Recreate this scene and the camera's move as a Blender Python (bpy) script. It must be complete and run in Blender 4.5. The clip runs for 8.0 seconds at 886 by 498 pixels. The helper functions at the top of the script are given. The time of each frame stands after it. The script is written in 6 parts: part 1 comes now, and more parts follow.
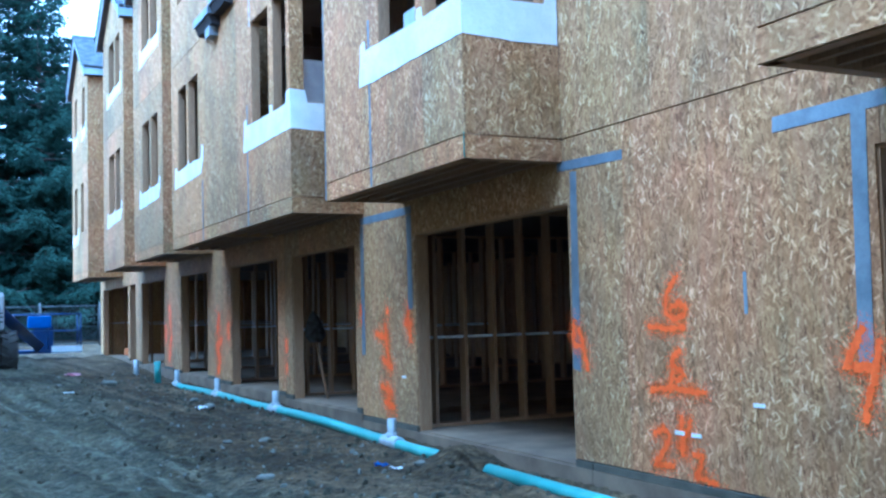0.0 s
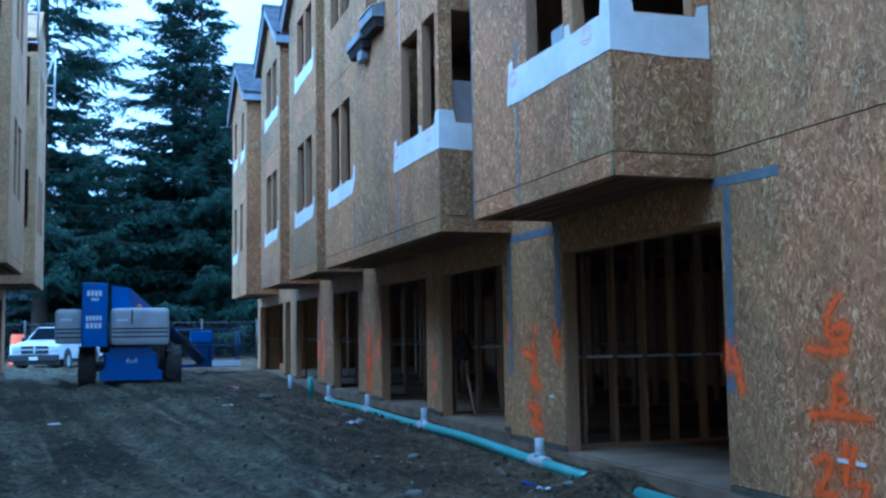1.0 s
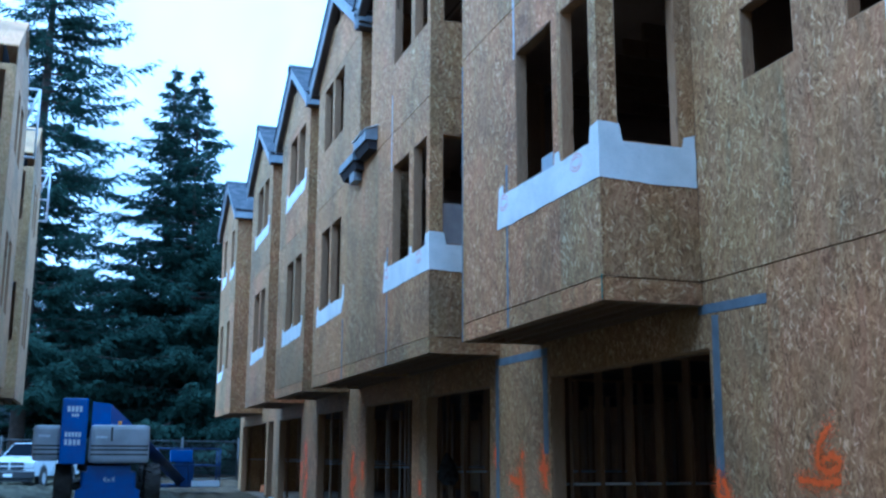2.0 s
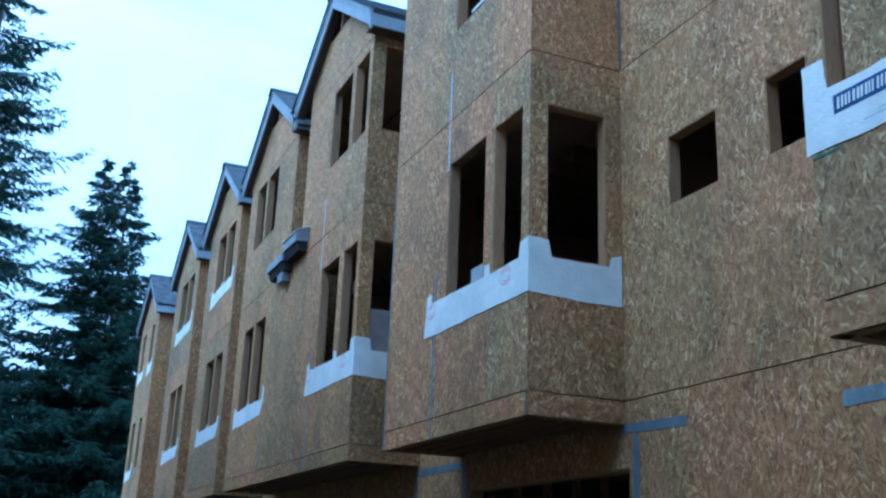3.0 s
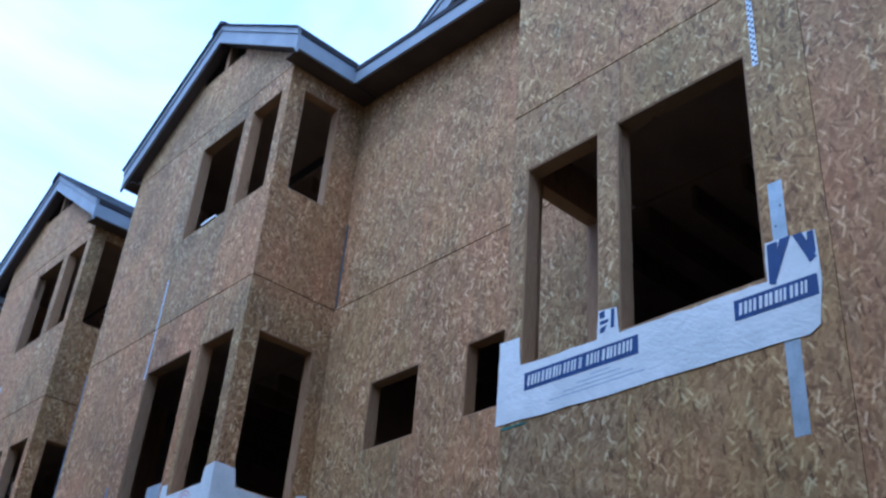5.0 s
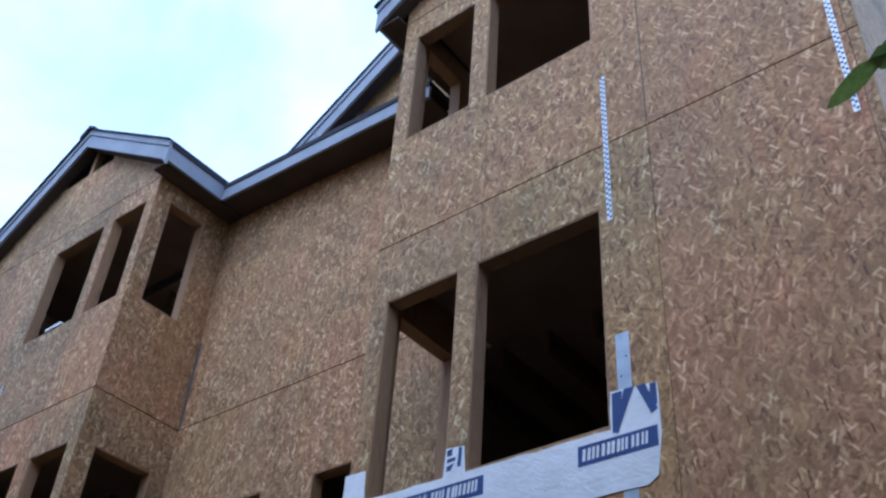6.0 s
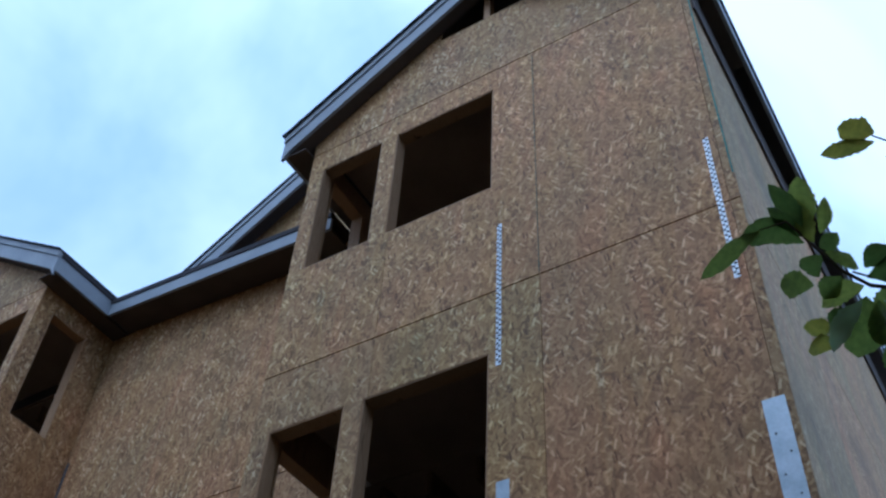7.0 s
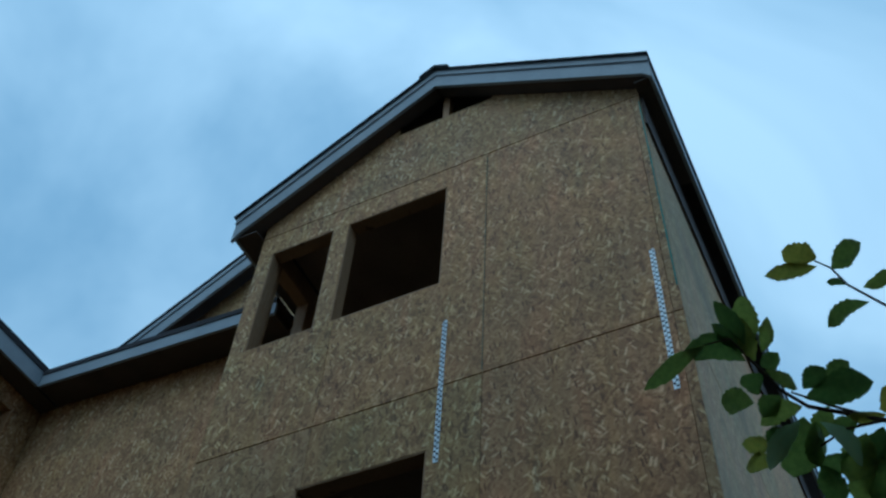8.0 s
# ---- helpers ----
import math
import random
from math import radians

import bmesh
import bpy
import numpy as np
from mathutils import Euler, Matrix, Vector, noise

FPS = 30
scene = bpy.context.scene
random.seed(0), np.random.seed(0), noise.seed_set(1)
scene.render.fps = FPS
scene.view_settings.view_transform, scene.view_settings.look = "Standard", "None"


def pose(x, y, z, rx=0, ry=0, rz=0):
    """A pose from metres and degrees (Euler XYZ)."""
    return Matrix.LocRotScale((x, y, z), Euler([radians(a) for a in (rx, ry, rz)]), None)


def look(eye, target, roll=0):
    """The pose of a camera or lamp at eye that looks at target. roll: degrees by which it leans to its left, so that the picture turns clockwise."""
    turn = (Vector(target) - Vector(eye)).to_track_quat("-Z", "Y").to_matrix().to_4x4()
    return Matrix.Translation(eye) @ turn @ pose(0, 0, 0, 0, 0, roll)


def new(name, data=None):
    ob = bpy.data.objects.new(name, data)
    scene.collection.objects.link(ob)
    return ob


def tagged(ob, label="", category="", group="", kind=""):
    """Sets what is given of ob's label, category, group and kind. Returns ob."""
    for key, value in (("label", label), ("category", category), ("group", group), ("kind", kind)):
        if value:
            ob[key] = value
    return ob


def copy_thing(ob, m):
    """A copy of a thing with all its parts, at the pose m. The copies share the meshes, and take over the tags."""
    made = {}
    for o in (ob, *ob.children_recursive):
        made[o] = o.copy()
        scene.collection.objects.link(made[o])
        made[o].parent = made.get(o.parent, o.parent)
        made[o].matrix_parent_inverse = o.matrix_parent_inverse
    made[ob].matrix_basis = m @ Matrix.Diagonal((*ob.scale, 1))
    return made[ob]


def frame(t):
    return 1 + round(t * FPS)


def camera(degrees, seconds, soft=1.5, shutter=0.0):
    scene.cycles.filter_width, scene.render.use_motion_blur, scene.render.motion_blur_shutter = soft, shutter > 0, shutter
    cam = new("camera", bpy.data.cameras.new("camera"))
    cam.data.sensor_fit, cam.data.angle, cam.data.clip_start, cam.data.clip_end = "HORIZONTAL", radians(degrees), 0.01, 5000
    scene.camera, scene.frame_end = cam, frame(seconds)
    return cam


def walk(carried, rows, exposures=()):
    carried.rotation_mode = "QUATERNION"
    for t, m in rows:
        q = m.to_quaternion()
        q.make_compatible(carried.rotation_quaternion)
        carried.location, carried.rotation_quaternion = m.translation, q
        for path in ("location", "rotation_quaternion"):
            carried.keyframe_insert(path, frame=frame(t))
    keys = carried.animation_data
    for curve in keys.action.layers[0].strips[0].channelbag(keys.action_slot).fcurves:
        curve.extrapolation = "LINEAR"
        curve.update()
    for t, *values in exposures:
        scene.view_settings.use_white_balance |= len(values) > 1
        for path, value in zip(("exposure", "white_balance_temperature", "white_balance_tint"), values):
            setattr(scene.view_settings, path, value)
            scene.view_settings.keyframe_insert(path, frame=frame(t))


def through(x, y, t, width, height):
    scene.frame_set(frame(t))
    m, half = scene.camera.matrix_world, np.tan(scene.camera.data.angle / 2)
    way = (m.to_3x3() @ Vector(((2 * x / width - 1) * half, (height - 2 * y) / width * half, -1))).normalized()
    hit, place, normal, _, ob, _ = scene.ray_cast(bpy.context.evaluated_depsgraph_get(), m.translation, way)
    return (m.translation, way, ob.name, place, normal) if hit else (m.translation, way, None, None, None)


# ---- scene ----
cam = camera(46.95, 8.0, soft=2.5)
ROWS = [
    (0.0, 0.000, 0.000, 1.500, 93.58, 1.52, -26.49), (0.5, 0.004, 0.004, 1.497, 93.43, 1.42, -22.11),
    (1.0, 0.003, 0.005, 1.493, 94.82, 0.86, -18.23), (1.5, -0.005, 0.005, 1.493, 98.11, 0.10, -18.72),
    (1.7, -0.009, 0.004, 1.494, 99.67, 0.03, -18.74), (2.8, -0.034, 0.001, 1.501, 106.27, -1.96, -22.30),
    (3.0, -0.040, 0.004, 1.503, 107.69, -2.12, -23.87), (3.5, -0.057, 0.004, 1.512, 110.69, -2.26, -28.31),
    (4.0, -0.057, 0.003, 1.519, 114.46, -2.05, -32.28), (4.5, -0.052, -0.012, 1.535, 117.68, -2.70, -36.71),
    (4.7, -0.053, -0.013, 1.545, 119.23, -3.47, -39.14), (5.8, -0.055, -0.040, 1.564, 127.24, -3.98, -50.34),
    (6.0, -0.054, -0.050, 1.565, 129.17, -3.44, -51.57), (6.5, -0.051, -0.066, 1.569, 133.06, -3.25, -54.60),
    (7.0, -0.059, -0.081, 1.573, 137.05, -2.59, -58.73), (7.5, -0.075, -0.083, 1.572, 140.71, -2.29, -62.30),
    (8.0, -0.079, -0.077, 1.563, 142.51, -2.77, -63.69),
]
EXPOSURE = [(0.0, 2.5, 3720, -1), (0.5, 2.14, 3850, 13), (1.0, 1.33, 3670, 0), (1.7, 1.27, 3730, 0), (3.0, 0.90, 3860, -4), (3.5, 0.74, 4030, 0),
            (4.0, 0.70, 4050, 4), (4.5, 0.70, 4080, 9), (6.0, 0.63, 4640, 17), (6.5, 0.32, 4740, 22), (7.0, -0.02, 4600, 9), (7.5, -0.46, 4520, -4), (8.0, -0.82, 4400, -12)]
walk(cam, [(t, pose(x, y, z, rx, ry, rz)) for t, x, y, z, rx, ry, rz in ROWS], EXPOSURE)

# ---- light: overcast dusk sky with a faint, very soft sun ----
SUN_ELEVATION, SUN_TURN = radians(48), radians(266)
world = bpy.data.worlds.new("overcast_sky")
scene.world = world
world.use_nodes = True
wn, wl = world.node_tree.nodes, world.node_tree.links
wn.clear()
w_out, w_bg = wn.new("ShaderNodeOutputWorld"), wn.new("ShaderNodeBackground")
w_sky = wn.new("ShaderNodeTexSky")
w_sky.sky_type, w_sky.sun_disc = "NISHITA", False
w_sky.sun_elevation, w_sky.sun_rotation = SUN_ELEVATION, SUN_TURN
w_co, w_map = wn.new("ShaderNodeTexCoord"), wn.new("ShaderNodeMapping")
w_map.inputs["Scale"].default_value = (1.0, 1.0, 1.6)
w_noise, w_ramp = wn.new("ShaderNodeTexNoise"), wn.new("ShaderNodeValToRGB")
w_noise.inputs["Scale"].default_value, w_noise.inputs["Detail"].default_value = 2.1, 5.0
w_noise.inputs["Distortion"].default_value = 0.6
w_ramp.color_ramp.elements[0].position, w_ramp.color_ramp.elements[0].color = 0.37, (4.9, 6.05, 7.2, 1)
w_ramp.color_ramp.elements[1].position, w_ramp.color_ramp.elements[1].color = 0.68, (10.2, 10.5, 10.8, 1)
w_mix = wn.new("ShaderNodeMix")
w_mix.data_type = "RGBA"
w_mix.inputs[0].default_value = 0.88
wl.new(w_co.outputs["Generated"], w_map.inputs["Vector"])
wl.new(w_map.outputs["Vector"], w_noise.inputs["Vector"])
wl.new(w_noise.outputs["Fac"], w_ramp.inputs["Fac"])
wl.new(w_sky.outputs["Color"], w_mix.inputs[6])
wl.new(w_ramp.outputs["Color"], w_mix.inputs[7])
w_split, w_height, w_over = wn.new("ShaderNodeSeparateXYZ"), wn.new("ShaderNodeMapRange"), wn.new("ShaderNodeVectorMath")   # cloud brighter overhead
w_height.inputs["To Min"].default_value, w_height.inputs["To Max"].default_value = 0.74, 1.2
w_over.operation = "SCALE"
wl.new(w_co.outputs["Generated"], w_split.inputs[0])
wl.new(w_split.outputs["Z"], w_height.inputs["Value"])
wl.new(w_mix.outputs[2], w_over.inputs[0])
wl.new(w_height.outputs[0], w_over.inputs["Scale"])
wl.new(w_over.outputs[0], w_bg.inputs["Color"])
wl.new(w_bg.outputs["Background"], w_out.inputs["Surface"])
w_bg.inputs["Strength"].default_value = 0.12
sun = new("sun", bpy.data.lights.new("sun", "SUN"))
sun.data.energy, sun.data.angle, sun.data.color = 0.85, radians(36), (1.0, 0.96, 0.91)
sun.matrix_world = look((0, 0, 0), (-math.sin(SUN_TURN) * math.cos(SUN_ELEVATION), -math.cos(SUN_TURN) * math.cos(SUN_ELEVATION), -math.sin(SUN_ELEVATION)))


# ---- materials ----
class Mat:
    """A node material with a Principled shader and short ways to add textures in world-size coordinates."""

    def __init__(self, name, rough=0.8, metal=0.0, spec=0.4):
        self.m = bpy.data.materials.new(name)
        self.m.use_nodes = True
        self.n, self.l = self.m.node_tree.nodes, self.m.node_tree.links
        self.b = self.n["Principled BSDF"]
        self.b.inputs["Roughness"].default_value = rough
        self.b.inputs["Metallic"].default_value = metal
        self.b.inputs["Specular IOR Level"].default_value = spec
        self.co = self.n.new("ShaderNodeTexCoord").outputs["Object"]

    def mapping(self, scale=(1, 1, 1), turn=(0, 0, 0), shift=None):
        k = self.n.new("ShaderNodeMapping")
        k.vector_type = "TEXTURE"   # turns first, then stretches
        k.inputs["Scale"].default_value = [1 / c for c in scale]
        k.inputs["Rotation"].default_value = [radians(a) for a in turn]
        self.l.new(self.co, k.inputs["Vector"])
        if shift is not None:
            self.l.new(shift, k.inputs["Location"])
        return k.outputs["Vector"]

    def noise(self, scale, detail=4.0, co=None, distortion=0.0):
        k = self.n.new("ShaderNodeTexNoise")
        k.inputs["Scale"].default_value, k.inputs["Detail"].default_value = scale, detail
        k.inputs["Distortion"].default_value = distortion
        self.l.new(co if co is not None else self.co, k.inputs["Vector"])
        return k.outputs["Fac"]

    def cells(self, scale, co, shape="EUCLIDEAN"):
        k = self.n.new("ShaderNodeTexVoronoi")
        k.inputs["Scale"].default_value, k.distance = scale, shape
        self.l.new(co, k.inputs["Vector"])
        return k.outputs["Color"], k.outputs["Distance"]

    def grey(self, colour, channel):
        k = self.n.new("ShaderNodeSeparateColor")
        self.l.new(colour, k.inputs[0])
        return k.outputs[channel]

    def ramp(self, fac, stops):
        k = self.n.new("ShaderNodeValToRGB")
        e = k.color_ramp.elements
        while len(e) < len(stops):
            e.new(0.5)
        for s, (at, c) in zip(e, stops):
            s.position, s.color = at, (*c, 1) if len(c) == 3 else c
        self.l.new(fac, k.inputs["Fac"])
        return k.outputs["Color"]

    def mix(self, fac, a, b, how="MIX"):
        k = self.n.new("ShaderNodeMix")
        k.data_type, k.blend_type = "RGBA", how
        for at, v in ((0, fac), (6, a), (7, b)):
            if isinstance(v, (int, float)):
                k.inputs[at].default_value = v
            elif isinstance(v, tuple):
                k.inputs[at].default_value = (*v, 1)
            else:
                self.l.new(v, k.inputs[at])
        return k.outputs[2]

    def math(self, how, a, b=0.5):
        k = self.n.new("ShaderNodeMath")
        k.operation = how
        for at, v in ((0, a), (1, b)):
            if isinstance(v, (int, float)):
                k.inputs[at].default_value = v
            else:
                self.l.new(v, k.inputs[at])
        return k.outputs[0]

    def random(self):
        return self.n.new("ShaderNodeObjectInfo").outputs["Random"]

    def island(self):
        return self.n.new("ShaderNodeNewGeometry").outputs["Random Per Island"]

    def colour(self, c):
        if isinstance(c, tuple):
            self.b.inputs["Base Color"].default_value = (*c, 1)
        else:
            self.l.new(c, self.b.inputs["Base Color"])
        return self

    def rough(self, fac, low, high):
        k = self.n.new("ShaderNodeMapRange")
        k.inputs["To Min"].default_value, k.inputs["To Max"].default_value = low, high
        self.l.new(fac, k.inputs["Value"])
        self.l.new(k.outputs[0], self.b.inputs["Roughness"])

    def bump(self, height, strength=0.3, distance=0.01):
        k = self.n.new("ShaderNodeBump")
        k.inputs["Strength"].default_value, k.inputs["Distance"].default_value = strength, distance
        self.l.new(height, k.inputs["Height"])
        self.l.new(k.outputs["Normal"], self.b.inputs["Normal"])


def osb_material(name, dark, mid, light, pale, plane="x", across=False):
    """Oriented strand board: loose flat flakes lying over one another in several directions, each of its own tone, with resin stains."""
    a = Mat(name, rough=0.72, spec=0.35)
    rnd = a.random()
    shift = a.n.new("ShaderNodeCombineXYZ")
    for i, f in enumerate((13.0, 29.0, 17.0)):
        a.l.new(a.math("MULTIPLY", rnd, f), shift.inputs[i])
    bend = a.n.new("ShaderNodeTexNoise")
    bend.inputs["Scale"].default_value, bend.inputs["Detail"].default_value = 14.0, 2.0
    a.l.new(a.co, bend.inputs["Vector"])
    fray = a.n.new("ShaderNodeTexNoise")
    fray.inputs["Scale"].default_value, fray.inputs["Detail"].default_value = 70.0, 2.0
    a.l.new(a.co, fray.inputs["Vector"])
    push = a.n.new("ShaderNodeVectorMath")
    push.operation, push.inputs[1].default_value, push.inputs[2].default_value = "MULTIPLY_ADD", (0.009, 0.009, 0.009), (0, 0, 0)
    a.l.new(bend.outputs["Color"], push.inputs[0])
    a.l.new(a.co, push.inputs[2])
    push2 = a.n.new("ShaderNodeVectorMath")
    push2.operation, push2.inputs[1].default_value = "MULTIPLY_ADD", (0.007, 0.007, 0.007)
    a.l.new(fray.outputs["Color"], push2.inputs[0])
    a.l.new(push.outputs[0], push2.inputs[2])
    a.co = push2.outputs[0]

    def lie(turn):
        turn += 90 if across else 0
        return (turn, 4, 3) if plane == "x" else (4, turn, 3)

    v = a.math("ADD", a.math("MULTIPLY", a.noise(30.0, 4.0, a.mapping((1, 1, 0.4), (10, 8, 0))), 0.7), 0.04)
    for turn, width, length, least in ((9, 40, 10, 0.1), (-34, 46, 12, 0.25), (58, 46, 13, 0.4), (-12, 36, 9, 0.35), (27, 42, 11, 0.45), (-66, 44, 13, 0.6)):
        c, d = a.cells(1.0, a.mapping((width, width, length), lie(turn), shift.outputs[0]), "CHEBYCHEV")
        tone = a.math("ADD", a.math("MULTIPLY", a.grey(c, 0), 0.76), 0.09)
        flake = a.grey(a.ramp(d, [(0.34, (1, 1, 1)), (0.42, (0, 0, 0))]), 0)
        flake = a.math("MULTIPLY", flake, a.math("GREATER_THAN", a.grey(c, 1), least))
        v = a.mix(a.math("MULTIPLY", flake, 0.6), v, tone)
    for turn, width, length, least, tone in ((14, 44, 10, 0.89, 0.98), (-38, 50, 11, 0.90, 0.95), (64, 50, 13, 0.93, 0.92), (-10, 60, 11, 0.91, 0.0)):
        c, d = a.cells(1.0, a.mapping((width, width, length), lie(turn), shift.outputs[0]), "CHEBYCHEV")
        chip = a.math("MULTIPLY", a.math("GREATER_THAN", a.grey(c, 2), least), a.grey(a.ramp(d, [(0.26, (0.72, 0.72, 0.72)), (0.40, (0, 0, 0))]), 0))
        v = a.mix(chip, v, (tone, tone, tone))
    calm = a.ramp(a.noise(1.7, 3.0, distortion=0.6), [(0.33, (0.62, 0.62, 0.62)), (0.66, (1.1, 1.1, 1.1))])   # stretches where the flakes hardly show
    v = a.mix(a.grey(calm, 0), (0.43, 0.43, 0.43), v)
    base = a.ramp(v, [(0.14, dark), (0.41, mid), (0.62, light), (0.88, pale)])
    fine = a.noise(160.0, 3.0, a.mapping((1, 1, 0.18), (6, 6, 0)))
    base = a.mix(0.3, base, a.ramp(fine, [(0.3, (0.6, 0.56, 0.5)), (0.7, (1.0, 1.0, 1.0))]), "MULTIPLY")
    patch = a.noise(3.4, 4.0, a.mapping((1.6, 1.6, 0.3)), 0.4)
    base = a.mix(0.75, base, a.ramp(patch, [(0.30, (0.82, 0.88, 0.86)), (0.42, (1.05, 1.0, 0.84)), (0.55, (1.0, 0.98, 0.96)), (0.70, (1.11, 0.95, 0.88))]), "MULTIPLY")
    stain = a.noise(0.9, 4.0, distortion=0.5)
    base = a.mix(0.9, base, a.ramp(stain, [(0.30, (0.68, 0.68, 0.68)), (0.47, (1.0, 0.98, 0.92)), (0.66, (1.15, 1.02, 0.95))]), "MULTIPLY")
    tone = a.ramp(rnd, [(0.0, (0.86, 0.90, 0.88)), (0.3, (1.08, 0.98, 0.88)), (0.55, (0.96, 0.98, 0.92)), (0.8, (1.12, 0.95, 0.88)), (1.0, (1.0, 1.0, 0.84))])
    a.colour(a.mix(1.0, base, tone, "MULTIPLY"))
    a.rough(a.grey(v, 0), 0.62, 0.85)
    a.bump(v, 0.5, 0.003)
    return a.m


BOARD = ((0.132, 0.076, 0.035), (0.325, 0.212, 0.106), (0.455, 0.325, 0.178), (0.72, 0.61, 0.42))
BOARD_RIM = ((0.15, 0.080, 0.034), (0.345, 0.212, 0.098), (0.47, 0.320, 0.165), (0.72, 0.59, 0.39))
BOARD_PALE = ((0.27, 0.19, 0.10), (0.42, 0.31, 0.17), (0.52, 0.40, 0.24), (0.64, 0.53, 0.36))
OSB, OSB_Y = osb_material("strand_board", *BOARD), osb_material("strand_board_side", *BOARD, plane="y")
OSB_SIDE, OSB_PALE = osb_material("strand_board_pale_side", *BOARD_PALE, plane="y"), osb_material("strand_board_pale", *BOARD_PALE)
RIM = {"x": osb_material("strand_board_rim", *BOARD_RIM, across=True), "y": osb_material("strand_board_rim_side", *BOARD_RIM, plane="y", across=True)}
SKIN = {"x": OSB, "y": OSB_Y}   # boards of the row being built


def lumber_material(name, light, dark):
    a = Mat(name, rough=0.7, spec=0.3)
    grain = a.noise(14.0, 6.0, a.mapping((6, 6, 0.5), (2, 1, 0)), 1.2)
    knots = a.noise(2.6, 3.0, a.mapping((3, 3, 0.8)))
    c = a.ramp(grain, [(0.3, dark), (0.7, light)])
    c = a.mix(a.ramp(knots, [(0.66, (0, 0, 0)), (0.74, (1, 1, 1))]), c, tuple(k * 0.45 for k in dark))
    t = a.ramp(a.random(), [(0.0, (0.82, 0.82, 0.82)), (1.0, (1.1, 1.06, 1.0))])
    a.colour(a.mix(1.0, c, t, "MULTIPLY"))
    a.bump(grain, 0.25, 0.003)
    return a.m


LUMBER = lumber_material("framing_lumber", (0.42, 0.275, 0.15), (0.29, 0.175, 0.09))
# darker copy of the lumber, with the rooms' shade in its colour
LUMBER_SHADED = lumber_material("shaded_lumber", (0.22, 0.15, 0.095), (0.13, 0.09, 0.056))


def plain(name, c, c2, scale=8.0, rough=0.6, metal=0.0, bump=0.15, spec=0.4, fine=60.0):
    """A surface of one paint or stuff with wear at two scales."""
    a = Mat(name, rough=rough, metal=metal, spec=spec)
    n1, n2 = a.noise(scale, 5.0), a.noise(fine, 3.0)
    base = a.ramp(n1, [(0.35, c2), (0.65, c)])
    a.colour(a.mix(0.4, base, a.ramp(n2, [(0.3, (0.75, 0.75, 0.75)), (0.6, (1, 1, 1))]), "MULTIPLY"))
    a.rough(n1, max(0.05, rough - 0.12), min(1.0, rough + 0.12))
    if bump:
        a.bump(n2, bump, 0.004)
    return a.m


FASCIA = plain("primed_fascia", (0.33, 0.355, 0.39), (0.26, 0.285, 0.32), 3.0, 0.6)
CONCRETE = plain("concrete", (0.235, 0.18, 0.118), (0.135, 0.10, 0.066), 2.5, 0.9, bump=0.4)
# footing concrete, darker than the slab
DARK_CONCRETE = plain("dark_concrete", (0.115, 0.105, 0.075), (0.06, 0.056, 0.042), 4.0, 0.85, bump=0.5)


def wrap_material():
    """White plastic sheet, slack and creased, with grey smudges and shade painted into the creases."""
    a = Mat("white_housewrap", rough=0.45, spec=0.4)
    slack, crease = a.noise(5.0, 3.0, a.mapping((1, 1.0, 2.2)), 0.6), a.noise(16.0, 5.0, a.mapping((1, 0.7, 1.6), (25, 0, 0)), 1.8)
    c = a.ramp(a.noise(3.5, 5.0), [(0.35, (0.72, 0.75, 0.745)), (0.65, (0.85, 0.865, 0.86))])
    a.colour(a.mix(0.3, c, a.ramp(crease, [(0.30, (0.75, 0.76, 0.78)), (0.5, (1, 1, 1))]), "MULTIPLY"))
    a.bump(a.math("ADD", a.math("MULTIPLY", slack, 1.4), crease), 0.3, 0.010)
    return a.m


WRAP = wrap_material()
INK = plain("blue_ink", (0.03, 0.07, 0.24), (0.025, 0.055, 0.18), 6.0, 0.5)
PINK_INK = plain("faded_red_ink", (0.66, 0.30, 0.32), (0.72, 0.42, 0.44), 20.0, 0.6)
STRAP = plain("galvanised_strap", (0.33, 0.385, 0.44), (0.24, 0.285, 0.33), 9.0, 0.45, 0.3)
ZINC = plain("galvanised_plate", (0.50, 0.57, 0.63), (0.38, 0.45, 0.51), 9.0, 0.4, 0.3)
TAPE = plain("grey_sealing_tape", (0.19, 0.225, 0.265), (0.14, 0.165, 0.20), 7.0, 0.55, 0.1)
GREEN = plain("green_sealant", (0.05, 0.20, 0.15), (0.04, 0.13, 0.10), 9.0, 0.6)
PAINT = plain("orange_marking_paint", (1.0, 0.19, 0.025), (0.92, 0.15, 0.02), 25.0, 0.5, bump=0.3)
PVC = plain("turquoise_pvc", (0.20, 0.43, 0.385), (0.13, 0.33, 0.30), 5.0, 0.35, bump=0.05, spec=0.5)
PVC_WHITE = plain("white_pvc", (0.52, 0.56, 0.58), (0.42, 0.46, 0.48), 7.0, 0.4, bump=0.05)
INNER = plain("bare_inner_board", (0.36, 0.265, 0.185), (0.27, 0.20, 0.14), 2.0, 0.85)
# for underlay edges of the roofs, and for dark pieces that stand for shade
FELT_AND_SHADE = plain("dark_underlay_and_shade", (0.038, 0.034, 0.038), (0.026, 0.023, 0.027), 4.0, 0.9)
# shade of soffits and garage ceilings is put into this board's dark colour
SHADED_BOARD = plain("shaded_raw_board", (0.10, 0.078, 0.066), (0.065, 0.05, 0.044), 2.0, 0.85)


